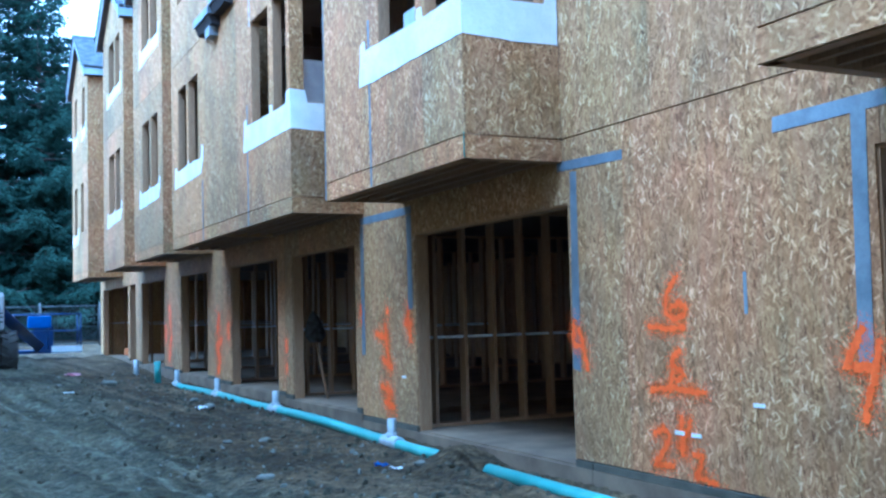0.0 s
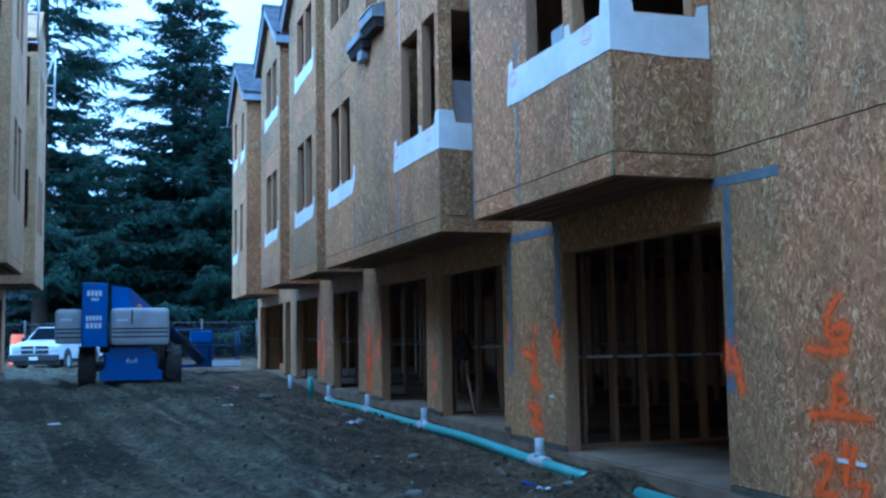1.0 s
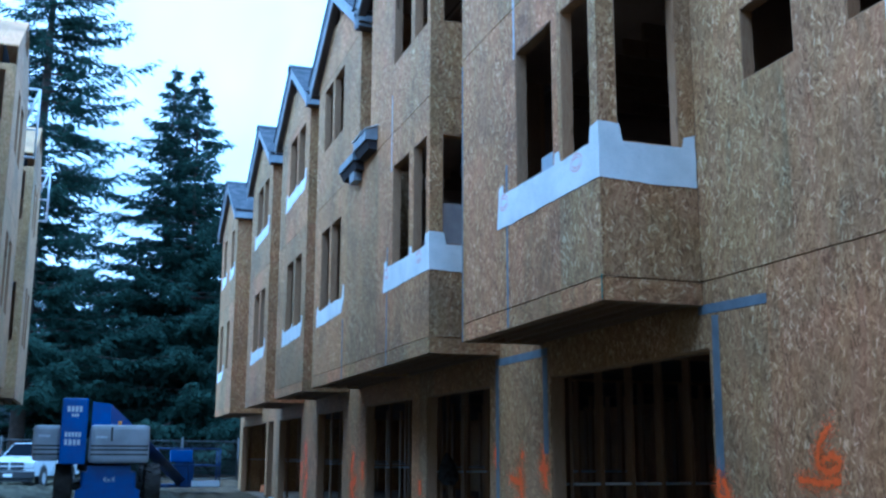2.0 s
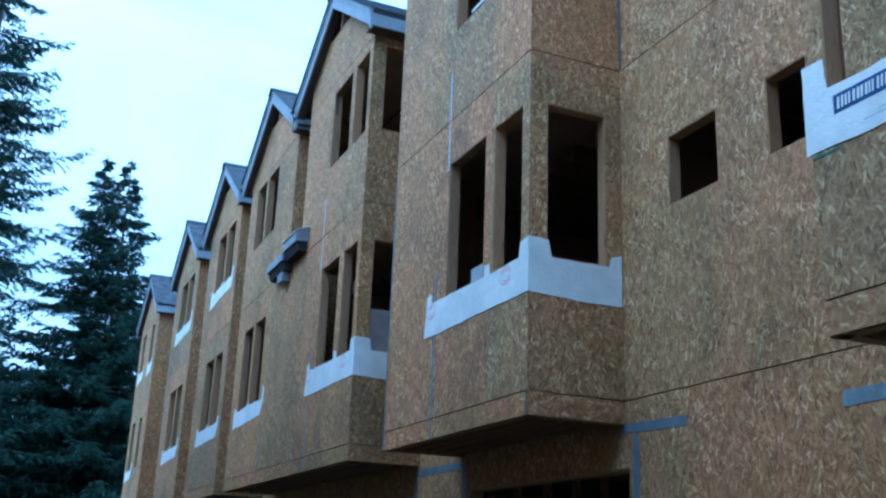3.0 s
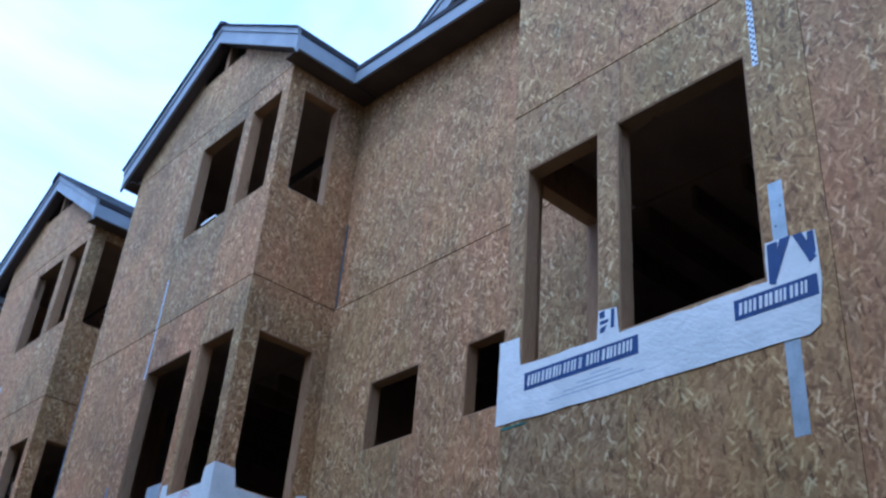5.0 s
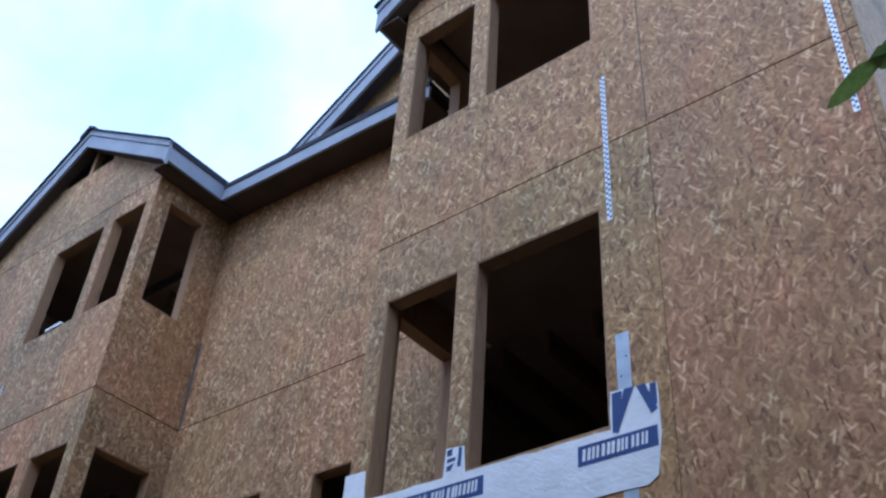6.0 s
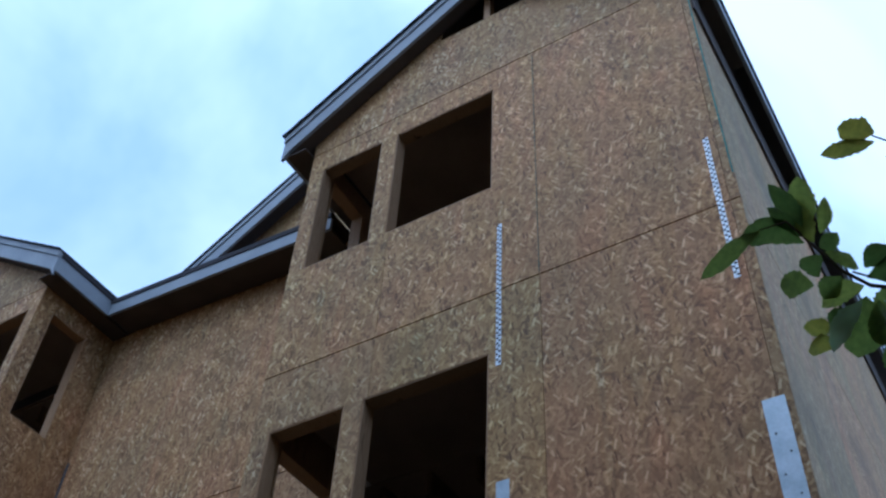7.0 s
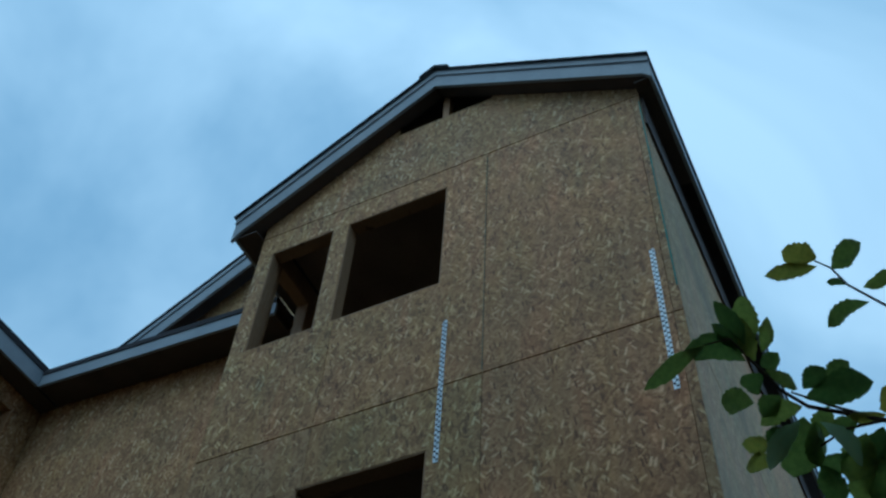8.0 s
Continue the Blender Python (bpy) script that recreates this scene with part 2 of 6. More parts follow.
def shingle_material():
    a = Mat("asphalt_shingles", rough=0.95, spec=0.2)
    grit = a.noise(180.0, 2.0)
    patch = a.noise(5.0, 3.0)
    c = a.ramp(patch, [(0.35, (0.055, 0.06, 0.07)), (0.65, (0.10, 0.105, 0.12))])
    a.colour(a.mix(0.6, c, a.ramp(grit, [(0.3, (0.6, 0.6, 0.6)), (0.7, (1.2, 1.2, 1.2))]), "MULTIPLY"))
    a.bump(grit, 0.5, 0.004)
    return a.m


SHINGLE = shingle_material()


def dirt_material():
    """Damp churned dirt: dark brown lumps, paler silt in long streaks along the lane, with the ripple of tyre treads in them."""
    a = Mat("churned_dirt", rough=0.95, spec=0.2)
    big, mid_n, lump, fine = a.noise(0.45, 5.0, distortion=0.8), a.noise(4.0, 6.0), a.noise(12.0, 6.0, distortion=0.9), a.noise(48.0, 5.0)
    c = a.ramp(big, [(0.32, (0.034, 0.031, 0.017)), (0.55, (0.062, 0.057, 0.033)), (0.75, (0.105, 0.098, 0.057))])
    streak = a.noise(1.0, 3.0, a.mapping((2.3, 0.22, 1.0), (0, 0, 7)), 0.5)
    band = a.grey(a.ramp(streak, [(0.50, (0, 0, 0)), (0.60, (1, 1, 1))]), 0)
    c = a.mix(a.math("MULTIPLY", band, 0.55), c, (0.135, 0.134, 0.092))
    # a slanting wheel track: two pale pressed rims, and a broad rippled bed beside it
    across = a.math("ADD", a.math("ADD", a.grey(a.co, 0), a.math("MULTIPLY", a.grey(a.co, 1), 0.13)), a.math("MULTIPLY", a.noise(0.8, 3.0), 0.24))
    rim = a.math("ABSOLUTE", a.math("SUBTRACT", a.math("ABSOLUTE", a.math("SUBTRACT", across, 3.37)), 0.2))
    bed = a.math("ABSOLUTE", a.math("SUBTRACT", across, 2.32))
    rim = a.grey(a.ramp(rim, [(0.02, (0.8, 0.8, 0.8)), (0.11, (0, 0, 0))]), 0)
    bed = a.grey(a.ramp(bed, [(0.12, (0.5, 0.5, 0.5)), (0.36, (0, 0, 0))]), 0)
    worn = a.grey(a.ramp(a.noise(0.9, 4.0, a.mapping((1.0, 0.5, 1.0))), [(0.38, (0.1, 0.1, 0.1)), (0.55, (1, 1, 1))]), 0)
    track = a.math("MULTIPLY", a.math("MAXIMUM", rim, bed), worn)
    c = a.mix(track, c, (0.165, 0.165, 0.118))
    band = a.math("MAXIMUM", band, track)
    spoil = a.grey(a.ramp(a.math("ADD", a.math("MULTIPLY", a.grey(a.co, 0), 0.25), a.math("MULTIPLY", big, 0.4)), [(0.70, (0, 0, 0)), (0.95, (1, 1, 1))]), 0)
    c = a.mix(spoil, c, (1.18, 0.93, 0.80), "MULTIPLY")
    c = a.mix(0.75, c, a.ramp(mid_n, [(0.32, (0.45, 0.44, 0.43)), (0.68, (1.5, 1.46, 1.4))]), "MULTIPLY")
    c = a.mix(0.8, c, a.ramp(lump, [(0.34, (0.42, 0.41, 0.40)), (0.5, (0.95, 0.94, 0.92)), (0.66, (1.6, 1.58, 1.52))]), "MULTIPLY")
    bits, near_bit = a.cells(11.0, a.mapping((1.0, 0.7, 1.0), (0, 0, 20)))
    chip = a.math("MULTIPLY", a.math("GREATER_THAN", a.grey(bits, 0), 0.84), a.grey(a.ramp(near_bit, [(0.14, (0.8, 0.8, 0.8)), (0.30, (0, 0, 0))]), 0))
    c = a.mix(chip, c, (0.17, 0.165, 0.125))
    c = a.mix(0.6, c, a.ramp(fine, [(0.3, (0.55, 0.55, 0.55)), (0.7, (1.3, 1.3, 1.3))]), "MULTIPLY")
    a.colour(c)
    a.rough(mid_n, 0.8, 1.0)
    tread = a.n.new("ShaderNodeTexWave")
    tread.bands_direction = "Y"
    tread.inputs["Scale"].default_value, tread.inputs["Distortion"].default_value = 3.6, 2.5
    a.l.new(a.co, tread.inputs["Vector"])
    ripple = a.math("MULTIPLY", a.math("MULTIPLY", tread.outputs["Fac"], band), 0.35)
    rest = a.math("ADD", a.math("MULTIPLY", mid_n, 1.6), a.math("ADD", a.math("MULTIPLY", lump, 1.5), a.math("MULTIPLY", fine, 0.6)))
    a.bump(a.math("ADD", ripple, rest), 1.0, 0.07)
    return a.m


DIRT = dirt_material()


# ---- building blocks ----
def boxes(bm, *specs):
    """Adds boxes (x0, x1, y0, y1, z0, z1) to a bmesh."""
    for x0, x1, y0, y1, z0, z1 in specs:
        v = [bm.verts.new((x, y, z)) for x in (x0, x1) for y in (y0, y1) for z in (z0, z1)]
        for f in ((0, 1, 3, 2), (4, 6, 7, 5), (0, 4, 5, 1), (2, 3, 7, 6), (0, 2, 6, 4), (1, 5, 7, 3)):
            bm.faces.new([v[i] for i in f])
    return bm


def prism(bm, points, push):
    """Adds a prism: a flat polygon pushed along a vector."""
    p = Vector(push)
    a = [bm.verts.new(q) for q in points]
    b = [bm.verts.new(Vector(q) + p) for q in points]
    bm.faces.new(a[::-1])
    bm.faces.new(b)
    for i in range(len(a)):
        j = (i + 1) % len(a)
        bm.faces.new((a[i], a[j], b[j], b[i]))
    return bm


def tube(bm, path, radius, sides=12, ends=True):
    """Adds a round tube along points; radius is one number or one for each point."""
    rings = []
    pts = [Vector(p) for p in path]
    rad = radius if isinstance(radius, (list, tuple)) else [radius] * len(pts)
    for i, p in enumerate(pts):
        d = (pts[min(i + 1, len(pts) - 1)] - pts[max(i - 1, 0)]).normalized()
        u = d.orthogonal().normalized() if abs(d.z) > 0.95 else d.cross(Vector((0, 0, 1))).normalized()
        w = d.cross(u)
        rings.append([bm.verts.new(p + (u * math.cos(k * math.tau / sides) + w * math.sin(k * math.tau / sides)) * rad[i]) for k in range(sides)])
    for a, b in zip(rings, rings[1:]):
        for k in range(sides):
            bm.faces.new((a[k], a[(k + 1) % sides], b[(k + 1) % sides], b[k])).smooth = True
    if ends:
        bm.faces.new(rings[0][::-1])
        bm.faces.new(rings[-1])
    return bm


def under(ob, parent):
    """Parents ob, whose mesh is in world coordinates, to a thing at its base or to a part."""
    ob.parent = parent
    if parent is not None and parent.type == "EMPTY" and not parent.get("own_axes"):
        ob.matrix_parent_inverse = Matrix.Translation(-parent.location)


def part(name, bm, material, parent, label="", kind="", bevel=0.0):
    """Links a bmesh as one mesh object under a thing or a part."""
    bmesh.ops.recalc_face_normals(bm, faces=bm.faces)
    if bevel:
        bmesh.ops.bevel(bm, geom=bm.edges[:], offset=bevel, segments=2, profile=0.6, affect="EDGES", clamp_overlap=True)
    me = bpy.data.meshes.new(name)
    bm.to_mesh(me)
    bm.free()
    me.materials.append(material)
    ob = new(name, me)
    under(ob, parent)
    return tagged(ob, label=label, kind=kind)


def thing(name, label, category, at=(0, 0, 0), group="", kind=""):
    ob = new(name)
    ob.empty_display_size = 0.3
    ob.location = at
    return tagged(ob, label, category, group, kind)


def cut_sheet(axis, at, thick, u0, u1, z0, z1, holes):
    """Vertices and faces of one sheet of board in a wall plane, less the holes (u0, u1, z0, z1) that cross it; None if nothing is left."""
    us = sorted({u0, u1, *(h[i] for h in holes for i in (0, 1) if u0 < h[i] < u1)})
    zs = sorted({z0, z1, *(h[i] for h in holes for i in (2, 3) if z0 < h[i] < z1)})
    keep = {}
    for i in range(len(us) - 1):
        for j in range(len(zs) - 1):
            u, z = (us[i] + us[i + 1]) / 2, (zs[j] + zs[j + 1]) / 2
            keep[i, j] = not any(h[0] < u < h[1] and h[2] < z < h[3] for h in holes)
    if not any(keep.values()):
        return None
    verts, index, faces = [], {}, []

    def vert(i, j, side):
        if (i, j, side) not in index:
            d = at + side * thick
            index[i, j, side] = len(verts)
            verts.append((d, us[i], zs[j]) if axis == "x" else (us[i], d, zs[j]))
        return index[i, j, side]

    for (i, j), k in keep.items():
        if not k:
            continue
        for side in (0, 1):
            f = [vert(i, j, side), vert(i + 1, j, side), vert(i + 1, j + 1, side), vert(i, j + 1, side)]
            faces.append(f if (side == 1) == (axis == "x") else f[::-1])
        for di, dj, a, b in ((-1, 0, (i, j + 1), (i, j)), (1, 0, (i + 1, j), (i + 1, j + 1)), (0, -1, (i, j), (i + 1, j)), (0, 1, (i + 1, j + 1), (i, j + 1))):
            if not keep.get((i + di, j + dj), False):
                f = [vert(*a, 0), vert(*b, 0), vert(*b, 1), vert(*a, 1)]
                faces.append(f if axis == "x" else f[::-1])
    return verts, faces


def sheathe(parent, axis, at, thick, u_cuts, z_cuts, holes, material=None, gap=0.008, name="strand_board"):
    """Covers a wall plane with single sheets of board, set a small gap apart, each an object of its own."""
    for u0, u1 in zip(u_cuts, u_cuts[1:]):
        for z0, z1 in zip(z_cuts, z_cuts[1:]):
            made = cut_sheet(axis, at, thick, u0 + gap * 0.25, u1 - gap * 0.25, z0 + gap * 0.75, z1 - gap * 0.75, holes)
            if made:
                me = bpy.data.meshes.new(name)
                me.from_pydata(made[0], [], made[1])
                me.materials.append(material or (RIM if z1 - z0 < 0.25 and SKIN["x"] is OSB else SKIN)[axis])
                under(new(name, me), parent)


def steps(a, b, first, pitch=1.22):
    """Cuts from a to b: one at first, then every pitch."""
    out = [a]
    u = first
    while u < b - 0.05:
        if u > a + 0.05:
            out.append(u)
        u += pitch
    return out + [b]


# ---- the ground ----
XB, XW = 3.89, 4.83          # front planes of the bays and of the main wall
Z2, Z3, ZE = 2.96, 6.08, 8.60  # seams at the second and third floor, eave


def ease(a, b, v):
    t = min(1.0, max(0.0, (v - a) / (b - a)))
    return t * t * (3 - 2 * t)


def ground_z(x, y):
    """Height of the dirt: a lane that climbs to a plateau, lower along the row of houses, with ruts and lumps."""
    lane = 0.48 * ease(7.0, 23.0, y)
    wall = 0.02 + 0.09 * ease(8, 18, y) + 0.30 * ease(22, 33, y)
    z = lane + (wall - lane) * ease(1.6, 4.3, x) * (1 - ease(33, 38, y))
    near = 1 - ease(40, 60, y)
    p = Vector((x, y, 0))
    z += near * (0.05 * noise.noise(p * 0.55) + 0.03 * noise.noise(p * 1.7) + 0.03 * noise.noise(p * 3.4) + 0.03 * abs(noise.noise(p * 6.1)) + 0.022 * noise.noise(p * 11.0) + 0.018 * abs(noise.noise(p * 19.0))) * (1 - 0.35 * ease(3.4, 4.4, x))
    for rut, slant in ((-0.9, 0.0), (2.2, 0.13), (3.25, 0.13), (2.55, 0.0)):
        wob = rut - slant * y + (0.0 if slant else 0.35 * math.sin(y * 0.13 + rut)) + 0.12 * noise.noise(Vector((rut * 3, y * 0.3, 0)))
        d = abs(x - wob)
        tread = 0.012 * math.sin(y * math.tau / 0.17 + 1.5 * abs(x - wob) / 0.16) * ease(-0.1, 0.25, noise.noise(Vector((rut, y * 0.5, 2.0))))
        z += near * ((tread - 0.045) * math.exp(-(d / 0.2) ** 2) + 0.035 * math.exp(-((d - 0.3) / 0.13) ** 2))
    z += 0.20 * math.exp(-((x - 4.5) / 0.33) ** 2 - ((y - 8.72) / 0.36) ** 2) + 0.05 * ease(4.0, 4.7, x) * (1 - ease(30, 36, y))
    if abs(x - 4.55) < 0.15 and y < 22.3 and not 8.3 < y < 9.05:   # bed of the drain pipe
        z = min(z, 0.012 + 0.075 * ease(8, 15, y) - (0.03 if y < 8.5 else 0.0))
    if x > XW - 0.02 and y < 35:
        z = min(z, -0.12)
    return z


def grid_lines(fine0, fine1, step, far):
    inner = list(np.arange(fine0, fine1, step))
    lo, hi, d = [], [], step
    while not lo or fine0 - lo[-1] < far:
        d *= 1.45
        lo.append((lo[-1] if lo else fine0) - d)
    d = step
    while not hi or hi[-1] - fine1 < far:
        d *= 1.45
        hi.append((hi[-1] if hi else inner[-1]) + d)
    return lo[::-1] + inner + hi


gx, gy = grid_lines(-3.2, 4.9, 0.055, 900), grid_lines(4.5, 26.0, 0.048, 900)
gv = [(x, y, ground_z(x, y)) for y in gy for x in gx]
nx = len(gx)
gf = [(j * nx + i, j * nx + i + 1, (j + 1) * nx + i + 1, (j + 1) * nx + i) for j in range(len(gy) - 1) for i in range(nx - 1)]
gm = bpy.data.meshes.new("ground")
gm.from_pydata(gv, [], gf)
gm.materials.append(DIRT)
gm.polygons.foreach_set("use_smooth", [True] * len(gm.polygons))
tagged(new("ground", gm), "churned brown construction dirt with ruts and pebbles", "ground", kind="structure")


# ---- the row of townhouses ----
PITCH, OS, OF = 0.667, 0.24, 0.15   # roof pitch, side and front overhang
WIN2, WIN3 = (4.13, 5.58), (7.12, 8.34)   # sill and head of the windows on the two upper floors


def rake(y, y0, y1, lift=0.0):
    """Height of the under-edge of a gable's barge board at y."""
    return ZE + lift + PITCH * min(y - (y0 - OS), (y1 + OS) - y)


def gable_roof(house, y0, y1, x_front, x_back, valley_near, valley_far, os_near=None):
    """Roof over a bay: deck, shingles in courses, barge boards with a crown strip, side fascias."""
    yc = (y0 + y1) / 2
    a, c, b = y0 - OS, yc, y1 + OS
    za, zc = ZE, rake(yc, y0, y1)
    if os_near is not None:
        a = y0 - os_near
        c = yc = (a + b) / 2
        zc = za + PITCH * (b - c)
    bm = bmesh.new()
    for ya, yb, z0, z1 in ((a, c, za, zc), (c, b, zc, za)):
        prism(bm, [(x_front + 0.03, ya, z0 + 0.19), (x_front + 0.03, yb, z1 + 0.19), (x_front + 0.03, yb, z1 + 0.25), (x_front + 0.03, ya, z0 + 0.25)], (x_back - x_front, 0, 0))
    roof = part("roof", bm, SHADED_BOARD, house, "gable roof deck of raw board with dark shingles")
    for side, ye in ((1, a), (-1, b)):
        bm = bmesh.new()
        n = 12
        run = abs(yc - ye)
        for k in range(n):
            d0, d1 = run * k / n - 0.015, run * (k + 1) / n + 0.05
            h0, h1 = PITCH * d0, PITCH * min(d1, run)
            d1 = min(d1, run)
            lift0, lift1 = 0.266, 0.259
            q = [(x_front - 0.045, ye + side * d0, za + h0 + 0.255), (x_front - 0.045, ye + side * d1, za + h1 + 0.252),
                 (x_front - 0.045, ye + side * d1, za + h1 + lift1), (x_front - 0.045, ye + side * d0, za + h0 + lift0)]
            prism(bm, q, (x_back - x_front, 0, 0))
        part("shingle_layer", bm, SHINGLE, roof, "overlapping courses of dark grey asphalt shingles", kind="stuff")
        bm = bmesh.new()
        for x0, x1, l0, l1 in ((x_front, x_front + 0.03, -0.015, 0.255), (x_front - 0.016, x_front - 0.001, 0.17, 0.255)):
            tail = [(x0, ye, za + l0 - 0.05), (x0, ye + side * 0.06, za + l0 + PITCH * 0.06)] if l0 < 0 else [(x0, ye, za + l0)]   # pointed tail of the lower board
            prism(bm, tail + [(x0, yc, zc + l0), (x0, yc, zc + l1), (x0, ye, za + l1)], (x1 - x0, 0, 0))
        part("barge_board", bm, FASCIA, roof, "grey primed barge board with a crown strip")
    bm, tip = bmesh.new(), zc + 0.262
    prism(bm, [(x_front - 0.06, c - 0.15, tip - 0.15 * PITCH), (x_front - 0.06, c, tip), (x_front - 0.06, c + 0.15, tip - 0.15 * PITCH),
               (x_front - 0.06, c + 0.15, tip - 0.15 * PITCH + 0.028), (x_front - 0.06, c, tip + 0.034), (x_front - 0.06, c - 0.15, tip - 0.15 * PITCH + 0.028)], (x_back - x_front, 0, 0))
    part("ridge_cap", bm, SHINGLE, roof, "folded dark shingle cap along the ridge")
    for ye, s, valley in ((a, 1, valley_near), (b, -1, valley_far)):
        part("drip_edge", boxes(bmesh.new(), (x_front + 0.032, valley, ye - s * 0.012, ye + s * 0.03, za + 0.187, za + 0.262)), FELT_AND_SHADE, roof, "dark edge of underlay and shingles")
        bm = boxes(bmesh.new(), (x_front + 0.032, valley, ye, ye + s * 0.03, za - 0.005, za + 0.185))
        part("fascia", bm, FASCIA, roof)
        wall_at = y0 if s > 0 else y1
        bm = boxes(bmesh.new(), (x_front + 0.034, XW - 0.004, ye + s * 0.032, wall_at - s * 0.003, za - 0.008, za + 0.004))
        part("soffit", bm, SHADED_BOARD, roof)
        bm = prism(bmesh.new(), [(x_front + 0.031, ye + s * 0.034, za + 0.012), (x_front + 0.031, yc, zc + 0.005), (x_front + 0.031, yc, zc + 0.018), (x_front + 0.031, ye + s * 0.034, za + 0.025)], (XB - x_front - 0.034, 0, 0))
        part("rake_soffit", bm, SHADED_BOARD, roof)
    return roof


def bare_roof(house, y0, y1, x_back):
    """A gable roof deck that ends flush with its wall, with no boards along its edges yet."""
    yc, bm = (y0 + y1) / 2, bmesh.new()
    for a, b in ((y0, yc), (yc, y1)):
        za, zb = rake(a, y0, y1, 0.18), rake(b, y0, y1, 0.18)
        prism(bm, [(XB, a, za), (XB, b, zb), (XB, b, zb + 0.03), (XB, a, za + 0.03)], (x_back - XB, 0, 0))
    return part("roof", bm, OSB_PALE, house, "bare gable roof deck of pale board")


def gable_end(wall, y0, y1, xf, stop=None):
    """Sheathing of the gable with an open vent under the ridge and a stud in it."""
    yc, top = (y0 + y1) / 2, ZE + 0.90
    lift = 0.17
    half = 0.46
    shoulder = rake(yc - half, y0, y1, lift)
    pts = [(xf, y0, ZE + 0.006), (xf, stop or y1, ZE + 0.006), (xf, stop or y1, rake(stop or y1, y0, y1, lift)), (xf, yc + half, shoulder), (xf, yc + half, top), (xf, yc - half, top), (xf, yc - half, shoulder), (xf, y0, rake(y0, y0, y1, lift))]
    part("strand_board", prism(bmesh.new(), pts, (0.011, 0, 0)), OSB, wall)
    part("vent_stud", boxes(bmesh.new(), (xf + 0.012, xf + 0.09, yc - 0.03, yc + 0.03, top - 0.1, rake(yc, y0, y1, lift))), LUMBER, wall)
    # dark sheet behind the vent, standing in for the unlit attic
    part("attic_felt", boxes(bmesh.new(), (xf + 0.35, xf + 0.36, y0 + 0.95, y1 - 0.95, ZE, ZE + 0.9)), FELT_AND_SHADE, wall)


def framed(name, axis, at, inward, u_cuts, z_cuts, holes, house, label, material=None):
    """A stud wall of lumber with openings through it, and its sheets of board outside."""
    depth = 0.083 * inward
    made = cut_sheet(axis, at + 0.03 * inward, depth, u_cuts[0] + 0.002, u_cuts[-1] - 0.002, z_cuts[0] + 0.002, z_cuts[-1] - 0.002, holes)
    bm = bmesh.new()
    vs = [bm.verts.new(v) for v in made[0]]
    for f in made[1]:
        bm.faces.new([vs[i] for i in f])
    wall = part(name, bm, LUMBER, house, label)
    sheathe(wall, axis, at, 0.011 * inward, u_cuts, z_cuts, holes, material)
    return wall


def window_frame(house, axis, at, inward, u0, u1, z0, z1):
    """Rough opening lined with boards: two jambs, a head and a sill, set a little back."""
    t = 0.012
    a, b = sorted((at + 0.004 * inward, at + 0.118 * inward))
    bm = bmesh.new()
    for p, q, r, s in ((u0, u0 + t, z0, z1), (u1 - t, u1, z0, z1), (u0 + t, u1 - t, z1 - t, z1), (u0 + t, u1 - t, z0, z0 + t)):
        boxes(bm, (a, b, p + 0.001, q - 0.001, r + 0.001, s - 0.001) if axis == "x" else (p + 0.001, q - 0.001, a, b, r + 0.001, s - 0.001))
    return part("window_frame", bm, LUMBER, house, "raw lumber lining of an open window hole")


def house_unit(at_y, label):
    return thing("townhouse", label, "townhouse", (XW, at_y, 0.0), group="row of unfinished townhouses")


def bay(house, y0, y1, windows2, windows3, near_side=(), far_side=(), floor2_to=None, sheet=None, near_x=None, upper_to=None):
    """A two-storey bay that juts over the garage floor: front and side walls, openings, underside and gable roof."""
    f2, u1 = floor2_to or y1, upper_to or y1
    cuts = steps(y0, u1, sheet if sheet else y0 + 1.22)
    holes2 = [(a, b, *WIN2) for a, b in windows2]
    holes3 = [(a, b, *WIN3) for a, b in windows3]
    label = "lumber stud wall sheathed in strand board"
    framed("bay_wall", "x", XB, 1, steps(y0, f2, sheet if sheet else y0 + 1.22), [2.76, Z2, Z3], holes2, house, label)
    upper = framed("bay_wall", "x", XB, 1, cuts, [Z3, ZE], holes3, house, label)
    gable_end(upper, y0, y1, XB, u1)
    for a, b in windows2:
        window_frame(house, "x", XB, 1, a, b, *WIN2)
    for a, b in windows3:
        window_frame(house, "x", XB, 1, a, b, *WIN3)
    for at, inward, sides, end in ((y0, 1, near_side, near_x or XW), (u1, -1, far_side, XW)):
        x0 = XB + 0.0125
        if end == XW or inward < 0:
            rows = [2.76, Z2, Z3, ZE]
            if at == u1 and f2 > u1:
                rows = [Z3, ZE]
            framed("side_wall", "y", at, inward, [x0, end], rows, [(a, b, c, d) for a, b, c, d in sides], house, label)
            for a, b, c, d in sides:
                window_frame(house, "y", at, inward, a, b, c, d)
    for k in range(5):
        part("floor_joist", boxes(bmesh.new(), (XB + 0.06 + k * 0.2, XB + 0.1 + k * 0.2, y0 + 0.02, f2 - 0.02, 2.775, 2.92)), JOIST, house)
    part("floor_deck", boxes(bmesh.new(), (XB + 0.16, XW + 0.2, y0 + 0.16, f2 - 0.16, 2.93, 2.955)), INNER, house)
    part("floor_deck", boxes(bmesh.new(), (XB + 0.16, XW + 0.2, y0 + 0.16, u1 - 0.16, 5.86, 6.05)), INNER, house)
    part("ceiling_board", boxes(bmesh.new(), (XB + 0.16, XW + 0.2, y0 + 0.16, u1 - 0.16, ZE - 0.04, ZE - 0.02)), INNER, house)


